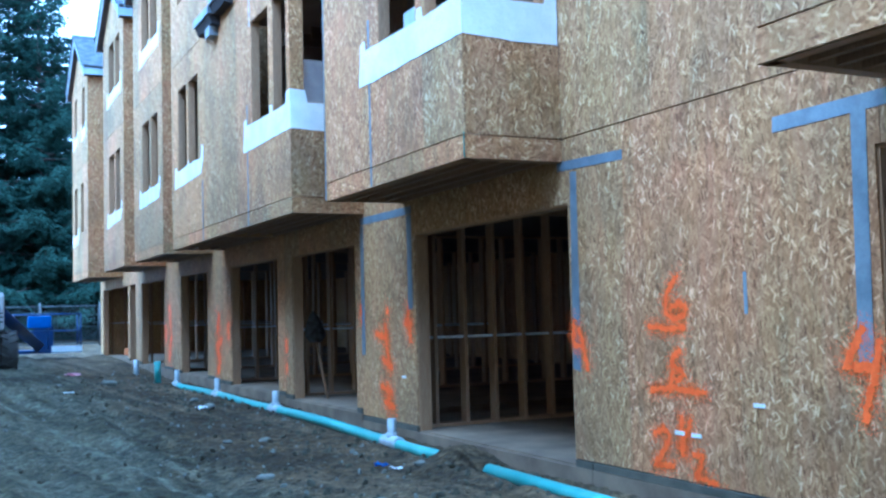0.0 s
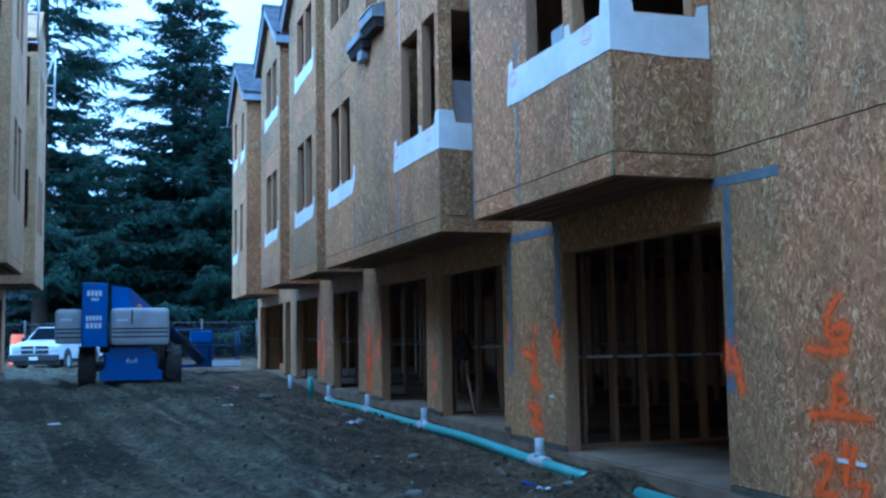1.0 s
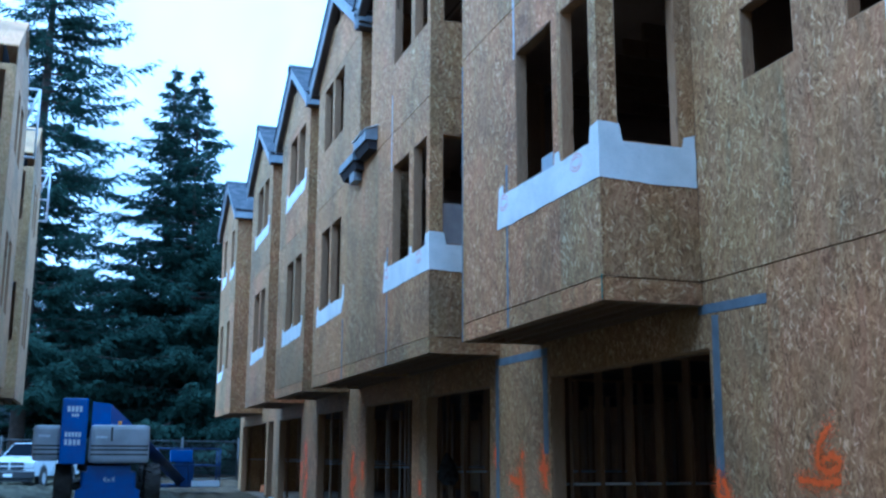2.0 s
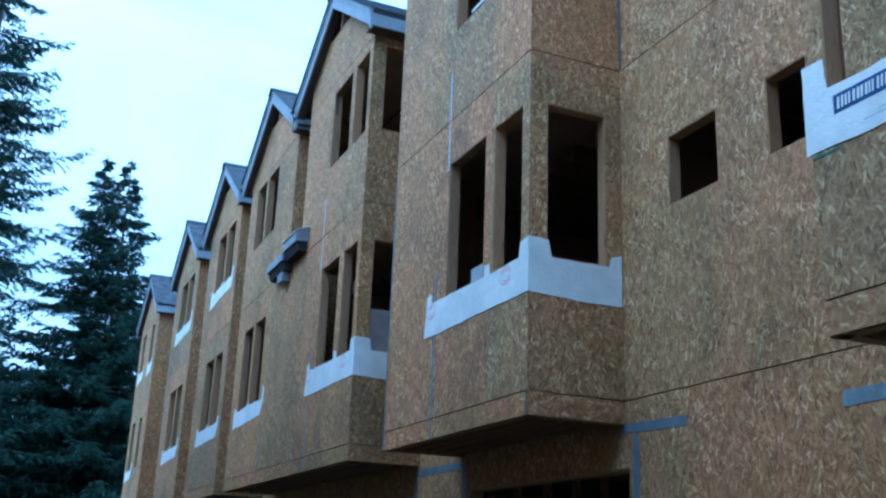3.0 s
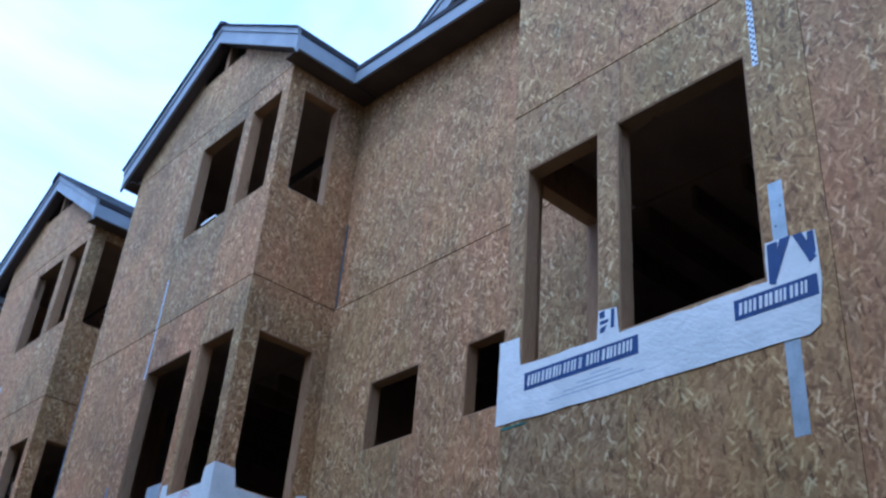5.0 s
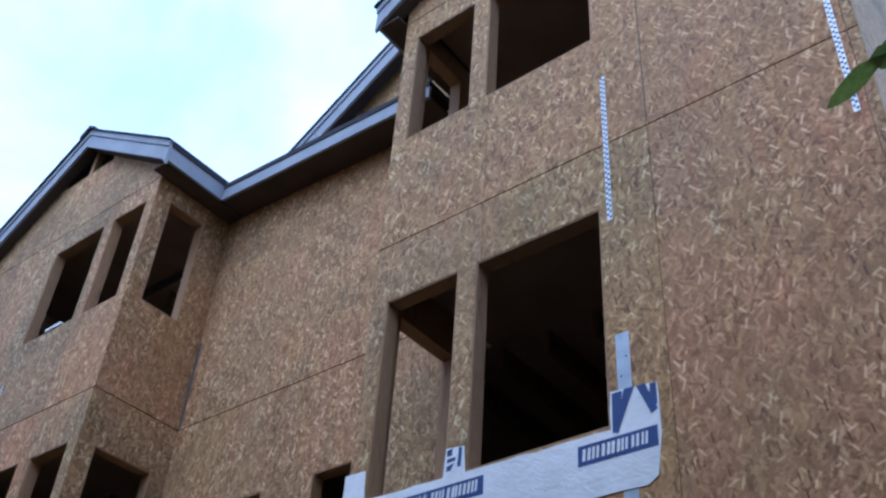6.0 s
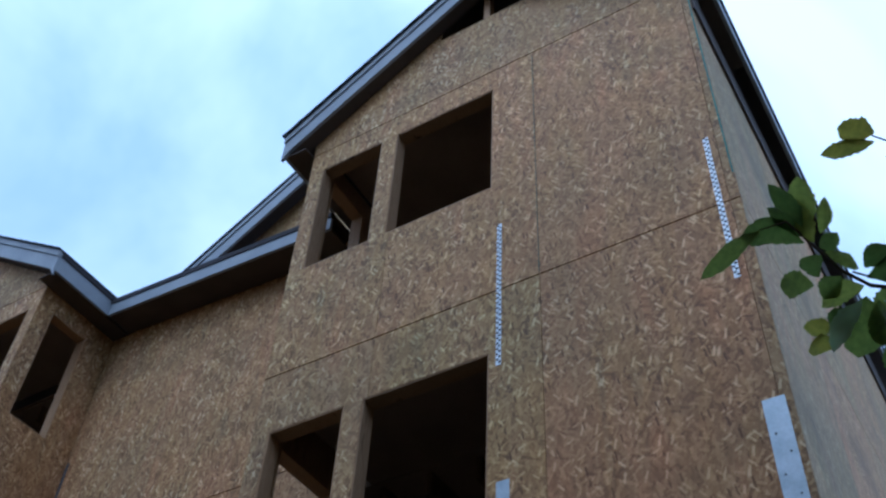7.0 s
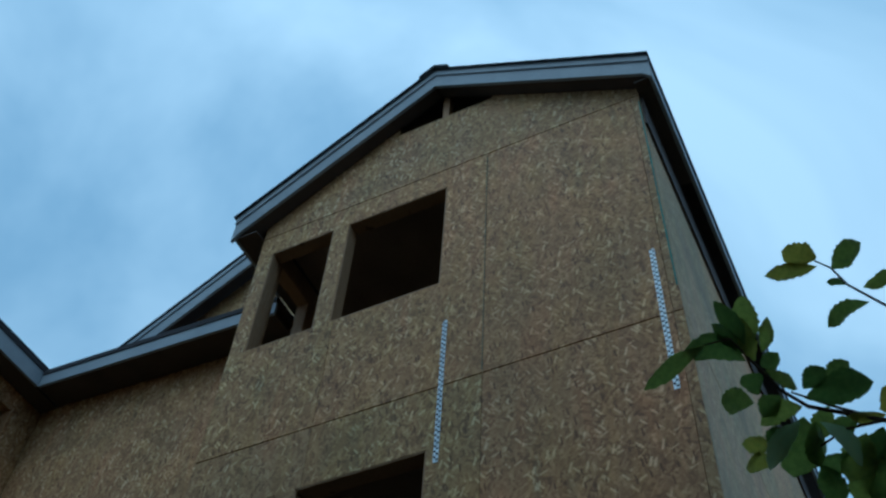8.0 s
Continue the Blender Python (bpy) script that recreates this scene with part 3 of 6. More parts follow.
def ground_wall(house, y0, y1, base, openings, sheet):
    """The garage storey in the main wall plane, with its openings, slab and footing."""
    holes = [(a, b, base - 1, t) for a, b, t in openings]
    framed("garage_wall", "x", XW, 1, steps(y0, y1, sheet), [base, Z2], holes, house, "lumber stud wall sheathed in strand board")
    slab = base - 0.05
    bm = boxes(bmesh.new(), (XW + 0.03, 12.6, y0 + 0.004, y1 - 0.004, -0.5, slab), (XW - 0.02, XW + 0.03, y0 + 0.004, y1 - 0.004, -0.5, slab - 0.015))
    part("floor_slab", bm, CONCRETE, house, "rough concrete garage slab with a cast lip")
    edges = [y0] + [v for a, b, t in openings for v in (a, b)] + [y1]
    for a, b in zip(edges[::2], edges[1::2]):
        part("footing", boxes(bmesh.new(), (XW - 0.012, XW + 0.028, a + 0.006, b - 0.006, slab - 0.013, base - 0.004)), DARK_CONCRETE, house, "dark concrete footing under the boards", bevel=0.006)
    for a, b, t in openings:
        bm = boxes(bmesh.new(), (XW + 0.016, XW + 0.16, a, a + 0.02, slab, t), (XW + 0.016, XW + 0.16, b - 0.02, b, slab, t), (XW + 0.016, XW + 0.16, a + 0.02, b - 0.02, t - 0.02, t))
        part("door_frame", bm, LUMBER, house, "raw lumber lining of an open garage doorway")


def main_wall(house, y0, y1, windows=(), sheet=None, dip=0.0):
    """The recessed wall between two bays on the upper floors, and its eave."""
    framed("main_wall", "x", XW, 1, steps(y0, y1, sheet or y0 + 1.22), [Z2, Z3, ZE], windows, house, "lumber stud wall sheathed in strand board")
    for w in windows:
        window_frame(house, "x", XW, 1, *w)
    e0, e1, xe = y0 + OS, y1 - OS, XW - 0.30
    run = Vector((0, e1 - e0, dip))
    z = ZE - dip

    def lengthwise(bm, *q):
        return prism(bm, [(x, e0, zz) for x, zz in q], run)

    eave = part("eave_roof", lengthwise(bmesh.new(), (xe, z + 0.14), (XW + 0.45, z + 0.14), (XW + 0.45, z + 0.21), (xe, z + 0.20)), SHADED_BOARD, house, "narrow lean-to eave with dark shingles")
    bm = bmesh.new()
    for k in range(3):
        x0, x1 = xe - 0.03 + 0.25 * k, xe + 0.26 + 0.25 * k
        z0, z1 = z + 0.203 + 0.015 * (x0 - xe), z + 0.203 + 0.015 * (x1 - xe)
        lengthwise(bm, (x0, z0), (x1, z1), (x1, z1 + 0.008), (x0, z0 + 0.022))
    part("shingle_layer", bm, SHINGLE, eave, kind="stuff")
    part("fascia", lengthwise(bmesh.new(), (xe - 0.03, z - 0.005), (xe - 0.001, z - 0.005), (xe - 0.001, z + 0.145), (xe - 0.03, z + 0.145)), FASCIA, eave, "grey primed fascia board")
    part("drip_edge", lengthwise(bmesh.new(), (xe - 0.042, z + 0.147), (xe - 0.001, z + 0.147), (xe - 0.001, z + 0.202), (xe - 0.042, z + 0.202)), FELT_AND_SHADE, eave, "dark edge of underlay and shingles")
    part("soffit", lengthwise(bmesh.new(), (xe + 0.002, z), (XW - 0.002, z), (XW - 0.002, z + 0.015), (xe + 0.002, z + 0.015)), SHADED_BOARD, eave)


WHITE_LINE = plain("white_conduit", (0.80, 0.80, 0.78), (0.68, 0.68, 0.66), 9.0, 0.5)
JOIST = lumber_material("joist_lumber", (0.33, 0.22, 0.135), (0.21, 0.135, 0.08))
STUD = bpy.data.meshes.new("stud")
sb = boxes(bmesh.new(), (-0.07, 0.07, -0.019, 0.019, 0, 2.42))
sb.to_mesh(STUD)
sb.free()
STUD.materials.append(LUMBER)


def stud_wall(house, y, slab, x0=5.16, n=18):
    """Bare studs of a garage side wall on a bottom plate, with a top plate and a thin pale conduit."""
    wall = part("bottom_plate", boxes(bmesh.new(), (x0 - 0.1, 12.4, y - 0.07, y + 0.07, slab, slab + 0.038)), LUMBER, house, "bottom plate of a bare stud wall")
    part("top_plate", boxes(bmesh.new(), (x0 - 0.1, 12.4, y - 0.07, y + 0.07, slab + 2.46, min(slab + 2.54, 2.775))), LUMBER, wall)
    for k in range(n):
        ob = new("stud", STUD)
        ob.matrix_basis = Matrix.Translation((x0 + 0.392 * k, y, slab + 0.04)) @ Matrix.Rotation(math.pi / 2, 4, "Z")
        ob.parent = wall
    part("conduit", tube(bmesh.new(), [(x0 - 0.05, y - 0.02, slab + 1.02), (x0 + 3.2, y - 0.02, slab + 1.02)], 0.016, 8), WHITE_LINE, wall, "thin pale plastic conduit")


UNFINISHED = "unfinished townhouse in strand board"
# unit: bay, ground floor, windows; the first and second stand mirrored about a recess
h0 = house_unit(0.58, "unfinished end townhouse, strand board, printed wrap under its window")
SIDE2, SIDE3 = (4.06, 4.67, *WIN2), (4.07, 4.52, 7.13, 8.38)
bay(h0, 0.58, 4.01, [(2.21, 3.12), (3.26, 3.87)], [(2.21, 3.12), (3.26, 3.87)], far_side=(SIDE2, SIDE3), sheet=0.64, near_x=12.9)
gable_roof(h0, 0.58, 4.01, XB - OF, 10.0, 12.9, XW - 0.33, os_near=0.15)
ground_wall(h0, 0.58, 7.0, 0.25, [(0.95, 4.08, 2.40)], 1.6)
main_wall(h0, 4.01, 7.32, [(5.96, 6.61, 4.50, 5.13), (4.74, 5.39, 4.50, 5.13)], sheet=4.88, dip=0.20)
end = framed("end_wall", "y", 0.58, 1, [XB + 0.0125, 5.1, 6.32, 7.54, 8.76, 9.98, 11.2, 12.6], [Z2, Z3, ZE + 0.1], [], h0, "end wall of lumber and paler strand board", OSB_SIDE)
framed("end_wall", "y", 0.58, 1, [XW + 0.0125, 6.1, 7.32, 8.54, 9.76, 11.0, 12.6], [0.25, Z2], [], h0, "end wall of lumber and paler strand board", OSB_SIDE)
# dark band laid on the end wall right below the soffit
part("ledger", boxes(bmesh.new(), (XB + 0.02, 12.5, 0.558, 0.577, ZE - 0.40, ZE - 0.012)), SHADED_BOARD, h0, "dark band of board under the eave")

h1 = house_unit(7.32, UNFINISHED + ", white flashing under its corner window")
bay(h1, 7.32, 10.64, [(7.46, 8.03), (8.21, 9.07)], [(7.46, 8.01), (8.16, 9.03)], near_side=(SIDE2, SIDE3), sheet=8.1)
gable_roof(h1, 7.32, 10.64, XB - OF, 10.0, XW - 0.33, XW - 0.33)
ground_wall(h1, 7.0, 12.0, 0.25, [(7.26, 10.37, 2.40)], 11.2)
main_wall(h1, 10.64, 11.84)

ZE = 8.51   # the next roofs stand a little lower
h2 = house_unit(11.84, UNFINISHED + ", white flashing under its corner window")
bay(h2, 11.84, 15.17, [(11.97, 12.53), (12.72, 13.52)], [(11.97, 12.53), (12.68, 13.52)], near_side=(SIDE2, SIDE3), floor2_to=15.48, sheet=13.06, upper_to=14.80)
gable_roof(h2, 11.84, 15.17, XB - OF, 10.0, XW - 0.33, XW - 0.33)
ground_wall(h2, 12.0, 15.12, 0.33, [(12.2, 14.75, 2.42)], 13.2)

ZE = 8.46
h3 = house_unit(15.48, "unfinished strand board townhouse joined to its neighbour")
bay(h3, 15.48, 18.75, [(16.67, 17.4), (17.52, 18.2)], [(16.67, 17.4), (17.52, 18.2)], sheet=16.2)
gable_roof(h3, 15.48, 18.75, XB - OF, 10.0, XW - 0.33, XW - 0.33)
ground_wall(h3, 15.12, 19.5, 0.36, [(15.5, 18.3, 2.44)], 18.9)
main_wall(h3, 18.75, 19.6)

ZE = 8.50
h4 = house_unit(19.6, UNFINISHED + " with a plain bay side")
bay(h4, 19.6, 22.7, [(20.05, 20.75), (20.9, 21.7)], [(20.05, 20.75), (20.9, 21.7)], sheet=20.8)
gable_roof(h4, 19.6, 22.7, XB - OF, 10.0, XW - 0.33, XW - 0.33)
ground_wall(h4, 19.5, 23.3, 0.40, [(20.1, 22.48, 2.46)], 20.1)
main_wall(h4, 22.7, 24.0)

h5 = house_unit(24.0, UNFINISHED + " with a plain bay side")
bay(h5, 24.0, 27.1, [(24.5, 25.2), (25.35, 26.2)], [(24.5, 25.2), (25.35, 26.2)], sheet=25.2)
gable_roof(h5, 24.0, 27.1, XB - OF, 10.0, XW - 0.33, XW - 0.33)
ground_wall(h5, 23.3, 27.6, 0.44, [(24.3, 27.2, 2.48)], 24.3)
main_wall(h5, 27.1, 30.1)

h6 = house_unit(30.1, "last unfinished townhouse of the row, in raw strand board")
bay(h6, 30.1, 33.6, [(31.0, 31.6), (32.4, 33.1)], [(30.7, 31.3), (32.4, 33.1)], sheet=31.3)
gable_roof(h6, 30.1, 33.6, XB - OF, 10.0, XW - 0.33, XW - 0.33)
ground_wall(h6, 27.6, 34.4, 0.48, [(28.06, 29.0, 2.5), (29.25, 33.9, 2.5)], 29.0)

# bare partition studs behind the small windows
for y in (5.05, 6.12, 6.3):
    part("partition_stud", boxes(bmesh.new(), (XW + 0.62, XW + 0.71, y, y + 0.04, 2.96, 5.66)), LUMBER, h0)

# inner floors, party walls and the back, so that the rooms are dark
ROOMS = ((h0, 0.6, 7.0, 7.0), (h1, 7.0, 11.2, 10.62), (h2, 11.2, 15.3, 15.12), (h3, 15.3, 19.3, 19.2), (h4, 19.3, 23.4, 23.3), (h5, 23.4, 28.0, 27.6), (h6, 28.0, 34.4, 34.2))
for (h, y0, y1, ys), slab in zip(ROOMS, (0.2, 0.2, 0.28, 0.31, 0.35, 0.39, 0.43)):
    # garage ceiling in the dark board, so its shade is painted in
    part("floor_deck", boxes(bmesh.new(), (XW + 0.21, 12.5, y0 + 0.03, y1 - 0.01, 2.78, 2.95)), SHADED_BOARD, h)
    part("floor_deck", boxes(bmesh.new(), (XW + 0.21, 12.5, y0 + 0.03, y1 - 0.01, 5.86, 6.05)), INNER, h)
    part("ceiling_board", boxes(bmesh.new(), (XW + 0.21, 12.5, y0 + 0.03, y1 - 0.01, 8.38, 8.43)), INNER, h)
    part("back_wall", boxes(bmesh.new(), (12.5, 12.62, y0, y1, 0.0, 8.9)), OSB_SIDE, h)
    part("party_wall", boxes(bmesh.new(), (XW + 0.3, 12.5, y1 - 0.05, y1 - 0.02, 2.96, 5.84), (XW + 0.3, 12.5, y1 - 0.05, y1 - 0.02, 6.06, 8.49)), INNER, h)
    stud_wall(h, ys, slab)
    if h is h6:
        part("end_wall", boxes(bmesh.new(), (XW + 0.16, 12.5, 34.3, 34.4, 0.0, 8.9)), OSB_SIDE, h)
        part("end_wall", boxes(bmesh.new(), (XB + 0.16, XW + 0.16, 33.44, 33.46, 2.96, 8.6)), OSB_SIDE, h)
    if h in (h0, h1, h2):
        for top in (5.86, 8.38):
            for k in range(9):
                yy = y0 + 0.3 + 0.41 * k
                part("ceiling_joist", boxes(bmesh.new(), (XW + 0.25, 12.4, yy, yy + 0.04, top - 0.19, top - 0.003)), LUMBER_SHADED, h)


# ---- what is fixed to the houses: flashing, straps, tape, paint ----
def on_wall(bm, x, points, thick=0.004):
    """A flat piece on a wall plane, given as (y, z) points, standing out towards the lane."""
    return prism(bm, [(x, y, z) for y, z in points], (-thick, 0, 0))


def on_side(bm, y, points, thick=0.004):
    """A flat piece on a bay's side wall, given as (x, z) points."""
    return prism(bm, [(x, y, z) for x, z in points], (0, -thick, 0))


def strip(house, name, x, y0, y1, z0, z1, material, label="", thick=0.004, off=0.001):
    return part(name, on_wall(bmesh.new(), x - off, [(y0, z0), (y1, z0), (y1, z1), (y0, z1)], thick), material, house, label)


def ragged(points, pitch=0.09, by=0.006):
    """The outline of a torn sheet: edges cut into short lengths that wander a little."""
    out = []
    for (a, b), (c, d) in zip(points, points[1:] + points[:1]):
        n = max(1, int(math.hypot(c - a, d - b) / pitch))
        out += [(a + (c - a) * k / n + (random.uniform(-by, by) if k else 0), b + (d - b) * k / n + (random.uniform(-by, by) if k else 0)) for k in range(n)]
    return out


def corner_flashing(house, y0, y1, mull):
    """White wrap under a corner window: along the front, round the corner and along the near side, with upturned tabs."""
    a, b = mull
    front = [(y0 - 0.004, 3.80), (y0 + 0.5, 3.806), (y1 - 0.4, 3.80), (y1 + 0.06, 3.815), (y1 + 0.03, 4.0), (y1, 4.24), (y1 - 0.10, 4.26), (y1 - 0.12, 4.155),
             (b + 0.01, 4.135), (b, 4.24), (a + 0.02, 4.235), (a, 4.13), (y0 + 0.17, 4.135), (y0 + 0.15, 4.275), (y0 - 0.004, 4.29)]
    f = part("flashing", on_wall(bmesh.new(), XB - 0.002, ragged(front), 0.004), WRAP, house, "white plastic flashing strip, lightly creased")
    side = [(XB - 0.006, 3.80), (XB + 0.55, 3.775), (XW - 0.01, 3.78), (XW - 0.01, 4.25), (XW - 0.12, 4.22), (XW - 0.14, 4.13), (XB + 0.22, 4.13), (XB + 0.19, 4.28), (XB - 0.006, 4.29)]
    part("flashing", on_side(bmesh.new(), y0 - 0.003, ragged(side, by=0.004), 0.004), WRAP, house, "white plastic flashing strip, lightly creased")
    for yy, zz in ((y0 + 0.42, 4.03), (y1 - 0.12, 4.06)):
        bm = bmesh.new()
        for r, n in ((0.11, 20), (0.07, 16)):
            ring = [(yy + r * math.cos(k * math.tau / n), zz + 0.7 * r * math.sin(k * math.tau / n)) for k in range(n + 1)]
            for (p, q), (u, w) in zip(ring, ring[1:]):
                on_wall(bm, XB - 0.0065, [(p, q), (u, w), (u, w + 0.011), (p, q + 0.011)], 0.001)
        part("printed_ring", bm, PINK_INK, f, "faint red printed ring mark")


corner_flashing(h1, 7.32, 9.52, (8.06, 8.17))
corner_flashing(h2, 11.84, 13.88, (12.56, 12.68))
for h, y0, y1, z in ((h3, 16.35, 18.42, 3.80), (h4, 19.85, 21.95, 3.80), (h4, 19.85, 21.95, 6.80), (h5, 24.3, 26.4, 3.80), (h5, 24.3, 26.4, 6.80), (h6, 30.5, 31.4, 6.80), (h6, 32.2, 33.3, 6.80), (h6, 32.1, 33.4, 3.80)):
    top, tab, mid, slip = z + random.uniform(0.31, 0.34), random.uniform(0.12, 0.24), (y0 + y1) / 2, random.uniform(0.06, 0.2)
    q = [(y0 + slip, z + 0.07), (mid, z + 0.05), (y1 + 0.05, z + random.uniform(0.0, 0.05)), (y1, top + 0.08), (y1 - 0.10, top + 0.07), (y1 - 0.14, top - 0.01),
         (mid + 0.07, top), (mid, top + 0.09), (mid - 0.05, top), (y0 + 0.13, top), (y0 + 0.07, top + tab), (y0 - 0.02, top + tab - 0.03), (y0, top - 0.06)]
    part("flashing", on_wall(bmesh.new(), XB - 0.002, ragged(q, by=0.014), 0.004), WRAP, h, "white plastic flashing strip, torn and slack")

# printed wrap under the end house's window
wrap = part("house_wrap", on_wall(bmesh.new(), XB - 0.002, ragged([
    (4.045, 3.80), (3.4, 3.785), (2.6, 3.775), (2.02, 3.765), (1.965, 3.80), (1.93, 4.02), (1.935, 4.30), (2.2, 4.325), (2.205, 4.11), (3.12, 4.125), (3.135, 4.29), (3.26, 4.305), (3.275, 4.13),
    (3.86, 4.145), (3.875, 4.335), (4.04, 4.34)]), 0.004), WRAP, h0, "white building wrap strip with blue print")
for y0, y1, z0, n, slant in ((3.82, 2.99, 3.968, 14, -0.005), (2.40, 1.95, 3.955, 7, -0.003)):
    box_mark = part("blue_print_box", on_wall(bmesh.new(), XB - 0.0065, [(y0, z0), (y1, z0 + slant), (y1, z0 + slant + 0.112), (y0, z0 + 0.112)], 0.0008), INK, wrap, "dark blue printed box")
    pitch = (y0 - y1 - 0.05) / (n + (0.2 if n == 7 else 0))
    for k in range(n):
        a = y0 - 0.025 - k * pitch
        w = pitch * (0.82, 0.7, 0.86, 0.86, 0.62, 0.74, 0.6, 0.34, 0.8, 0.6, 0.9, 0.74, 0.8, 0.66)[k]
        stroke = bmesh.new()
        for c in (0.0, 0.64):
            on_wall(stroke, XB - 0.0074, [(a - w * c, z0 + 0.024), (a - w * (c + 0.36), z0 + 0.024), (a - w * (c + 0.36) - 0.006, z0 + 0.090), (a - w * c - 0.006, z0 + 0.090)], 0.0006)
        part("white_bar", stroke, WRAP, box_mark)
for pts in ([(2.19, 4.31), (2.13, 4.31), (2.16, 4.08), (2.195, 4.09)], [(2.12, 4.315), (2.06, 4.315), (2.16, 4.09), (2.185, 4.10)], [(2.05, 4.31), (2.0, 4.31), (1.94, 4.15), (1.975, 4.13)], [(1.975, 4.30), (1.94, 4.30), (1.94, 4.18), (1.985, 4.14)],
            [(3.255, 4.29), (3.215, 4.295), (3.215, 4.25), (3.25, 4.25)], [(3.25, 4.235), (3.19, 4.235), (3.19, 4.215), (3.25, 4.21)], [(3.17, 4.29), (3.145, 4.285), (3.15, 4.17), (3.175, 4.17)], [(3.25, 4.19), (3.20, 4.20), (3.22, 4.16), (3.25, 4.16)]):
    part("blue_print_stroke", on_wall(bmesh.new(), XB - 0.0062 - 0.1 * (pts[0][0] % 0.017), pts, 0.0005), INK, wrap)
for k in range(4):
    strip(wrap, "fine_print_line", XB - 0.0055, 3.62 - 0.1 * k, 2.95 + 0.08 * k, 3.855 + 0.026 * k, 3.862 + 0.026 * k, plain("pale_blue_ink_%d" % k, (0.42, 0.5, 0.62), (0.5, 0.57, 0.68)), off=0.0005, thick=0.0006)


STRAP_WHITE = plain("bright_zinc", (0.74, 0.78, 0.82), (0.62, 0.67, 0.72), 12.0, 0.4, 0.2)
HOLE = plain("strap_shadow", (0.07, 0.07, 0.075), (0.05, 0.05, 0.055), 30.0, 0.8)


def nailed_strap(house, x, y, z0, z1, width=0.034):
    """Perforated steel strap nailed to the boards: a pale strip with two staggered rows of dark holes."""
    s = strip(house, "steel_strap", x, y - width / 2, y + width / 2, z0, z1, STRAP_WHITE, "pale perforated steel strap, nailed flat", thick=0.003)
    bm = bmesh.new()
    n = int((z1 - z0) / 0.042)
    for k in range(n):
        for side in (-1, 1):
            zc, yc = z0 + 0.02 + 0.042 * k + (0.021 if side > 0 else 0), y + side * width * 0.22
            on_wall(bm, x - 0.0042, [(yc + 0.0092 * math.cos(j * math.tau / 6), zc + 0.0105 * math.sin(j * math.tau / 6)) for j in range(6)], 0.0006)
    part("strap_hole", bm, HOLE, s, kind="stuff")
    return s


def nail_heads(strap, x, y0, y1, z0, z1, pitch=0.11):
    """Staggered dark nail holes along a flat strap."""
    bm = bmesh.new()
    for k in range(int((z1 - z0) / pitch)):
        zc, yc = z0 + 0.04 + pitch * k, y0 + (y1 - y0) * (0.28 if k % 2 else 0.72)
        on_wall(bm, x, [(yc + 0.006 * math.cos(j * math.tau / 6), zc + 0.007 * math.sin(j * math.tau / 6)) for j in range(6)], 0.0006)
    part("nail_hole", bm, HOLE, strap, kind="stuff")


nailed_strap(h0, XB, 2.145, 5.46, 6.69)
nailed_strap(h0, XB, 0.70, 5.48, 6.70)
nailed_strap(h1, XB, 9.10, 5.52, 6.66)
nailed_strap(h2, XB, 13.58, 5.52, 6.66)
FLAT = "blue-grey galvanised steel strap nailed flat"
nail_heads(strip(h0, "steel_strap", XB, 2.075, 2.155, 3.3, 4.66, ZINC, FLAT, off=0.0005, thick=0.0012), XB - 0.0019, 2.075, 2.155, 4.36, 4.64)
nail_heads(strip(h0, "steel_strap", XB, 0.615, 0.725, 3.3, 4.66, ZINC, FLAT), XB - 0.0054, 0.615, 0.725, 3.32, 4.64)
strip(h1, "steel_strap", XB, 9.30, 9.345, 2.77, 4.45, TAPE, FLAT, off=0.0004, thick=0.0012)
strip(h1, "steel_strap", XB, 10.61, 10.635, 2.77, 6.0, TAPE, FLAT)
strip(h2, "steel_strap", XB, 13.72, 13.77, 2.77, 4.45, TAPE, FLAT, off=0.0004, thick=0.0012)
strip(h1, "sealing_tape", XW, 7.28, 7.312, 6.1, 7.05, plain("dull_grey_tape", (0.13, 0.13, 0.13), (0.09, 0.09, 0.09)), "blue-grey sealing tape on strand board")
strip(h3, "steel_strap", XB, 16.36, 16.41, 2.77, 3.75, TAPE, FLAT)
BEAD = plain("dull_sealant", (0.11, 0.14, 0.085), (0.16, 0.14, 0.08), 4.0, 0.6)
TAPED = "blue-grey sealing tape on strand board"
part("sealing_tape", on_wall(bmesh.new(), XW - 0.001, [(4.87, 2.60), (4.86, 2.70), (3.80, 2.715), (3.80, 2.62)], 0.003), STRAP, h0, TAPED)
part("sealing_tape", on_wall(bmesh.new(), XW - 0.002, [(4.27, 1.10), (4.16, 1.12), (4.13, 2.615), (4.24, 2.615)], 0.003), STRAP, h0, TAPED)
part("sealing_tape", on_wall(bmesh.new(), XW - 0.001, [(7.40, 2.69), (7.40, 2.77), (6.47, 2.745), (6.47, 2.665)], 0.003), TAPE, h0, TAPED)
part("sealing_tape", on_wall(bmesh.new(), XW - 0.001, [(7.25, 1.0), (7.135, 0.98), (7.115, 2.66), (7.205, 2.665)], 0.003), TAPE, h1, TAPED)
strip(h0, "sealing_tape", XW, 5.16, 5.19, 1.44, 1.72, STRAP, TAPED)
strip(h1, "sealing_tape", XW, 10.44, 10.56, 1.55, 2.62, TAPE, TAPED)
strip(h1, "sealing_tape", XW, 11.88, 11.98, 1.0, 2.62, TAPE, TAPED)
strip(h1, "sealing_tape", XW, 10.44, 11.98, 2.63, 2.72, TAPE, TAPED)
strip(h0, "green_sealant_bead", XB, 1.860, 1.865, 6.1, 8.55, BEAD, "thin dull green sealant bead", thick=0.002)
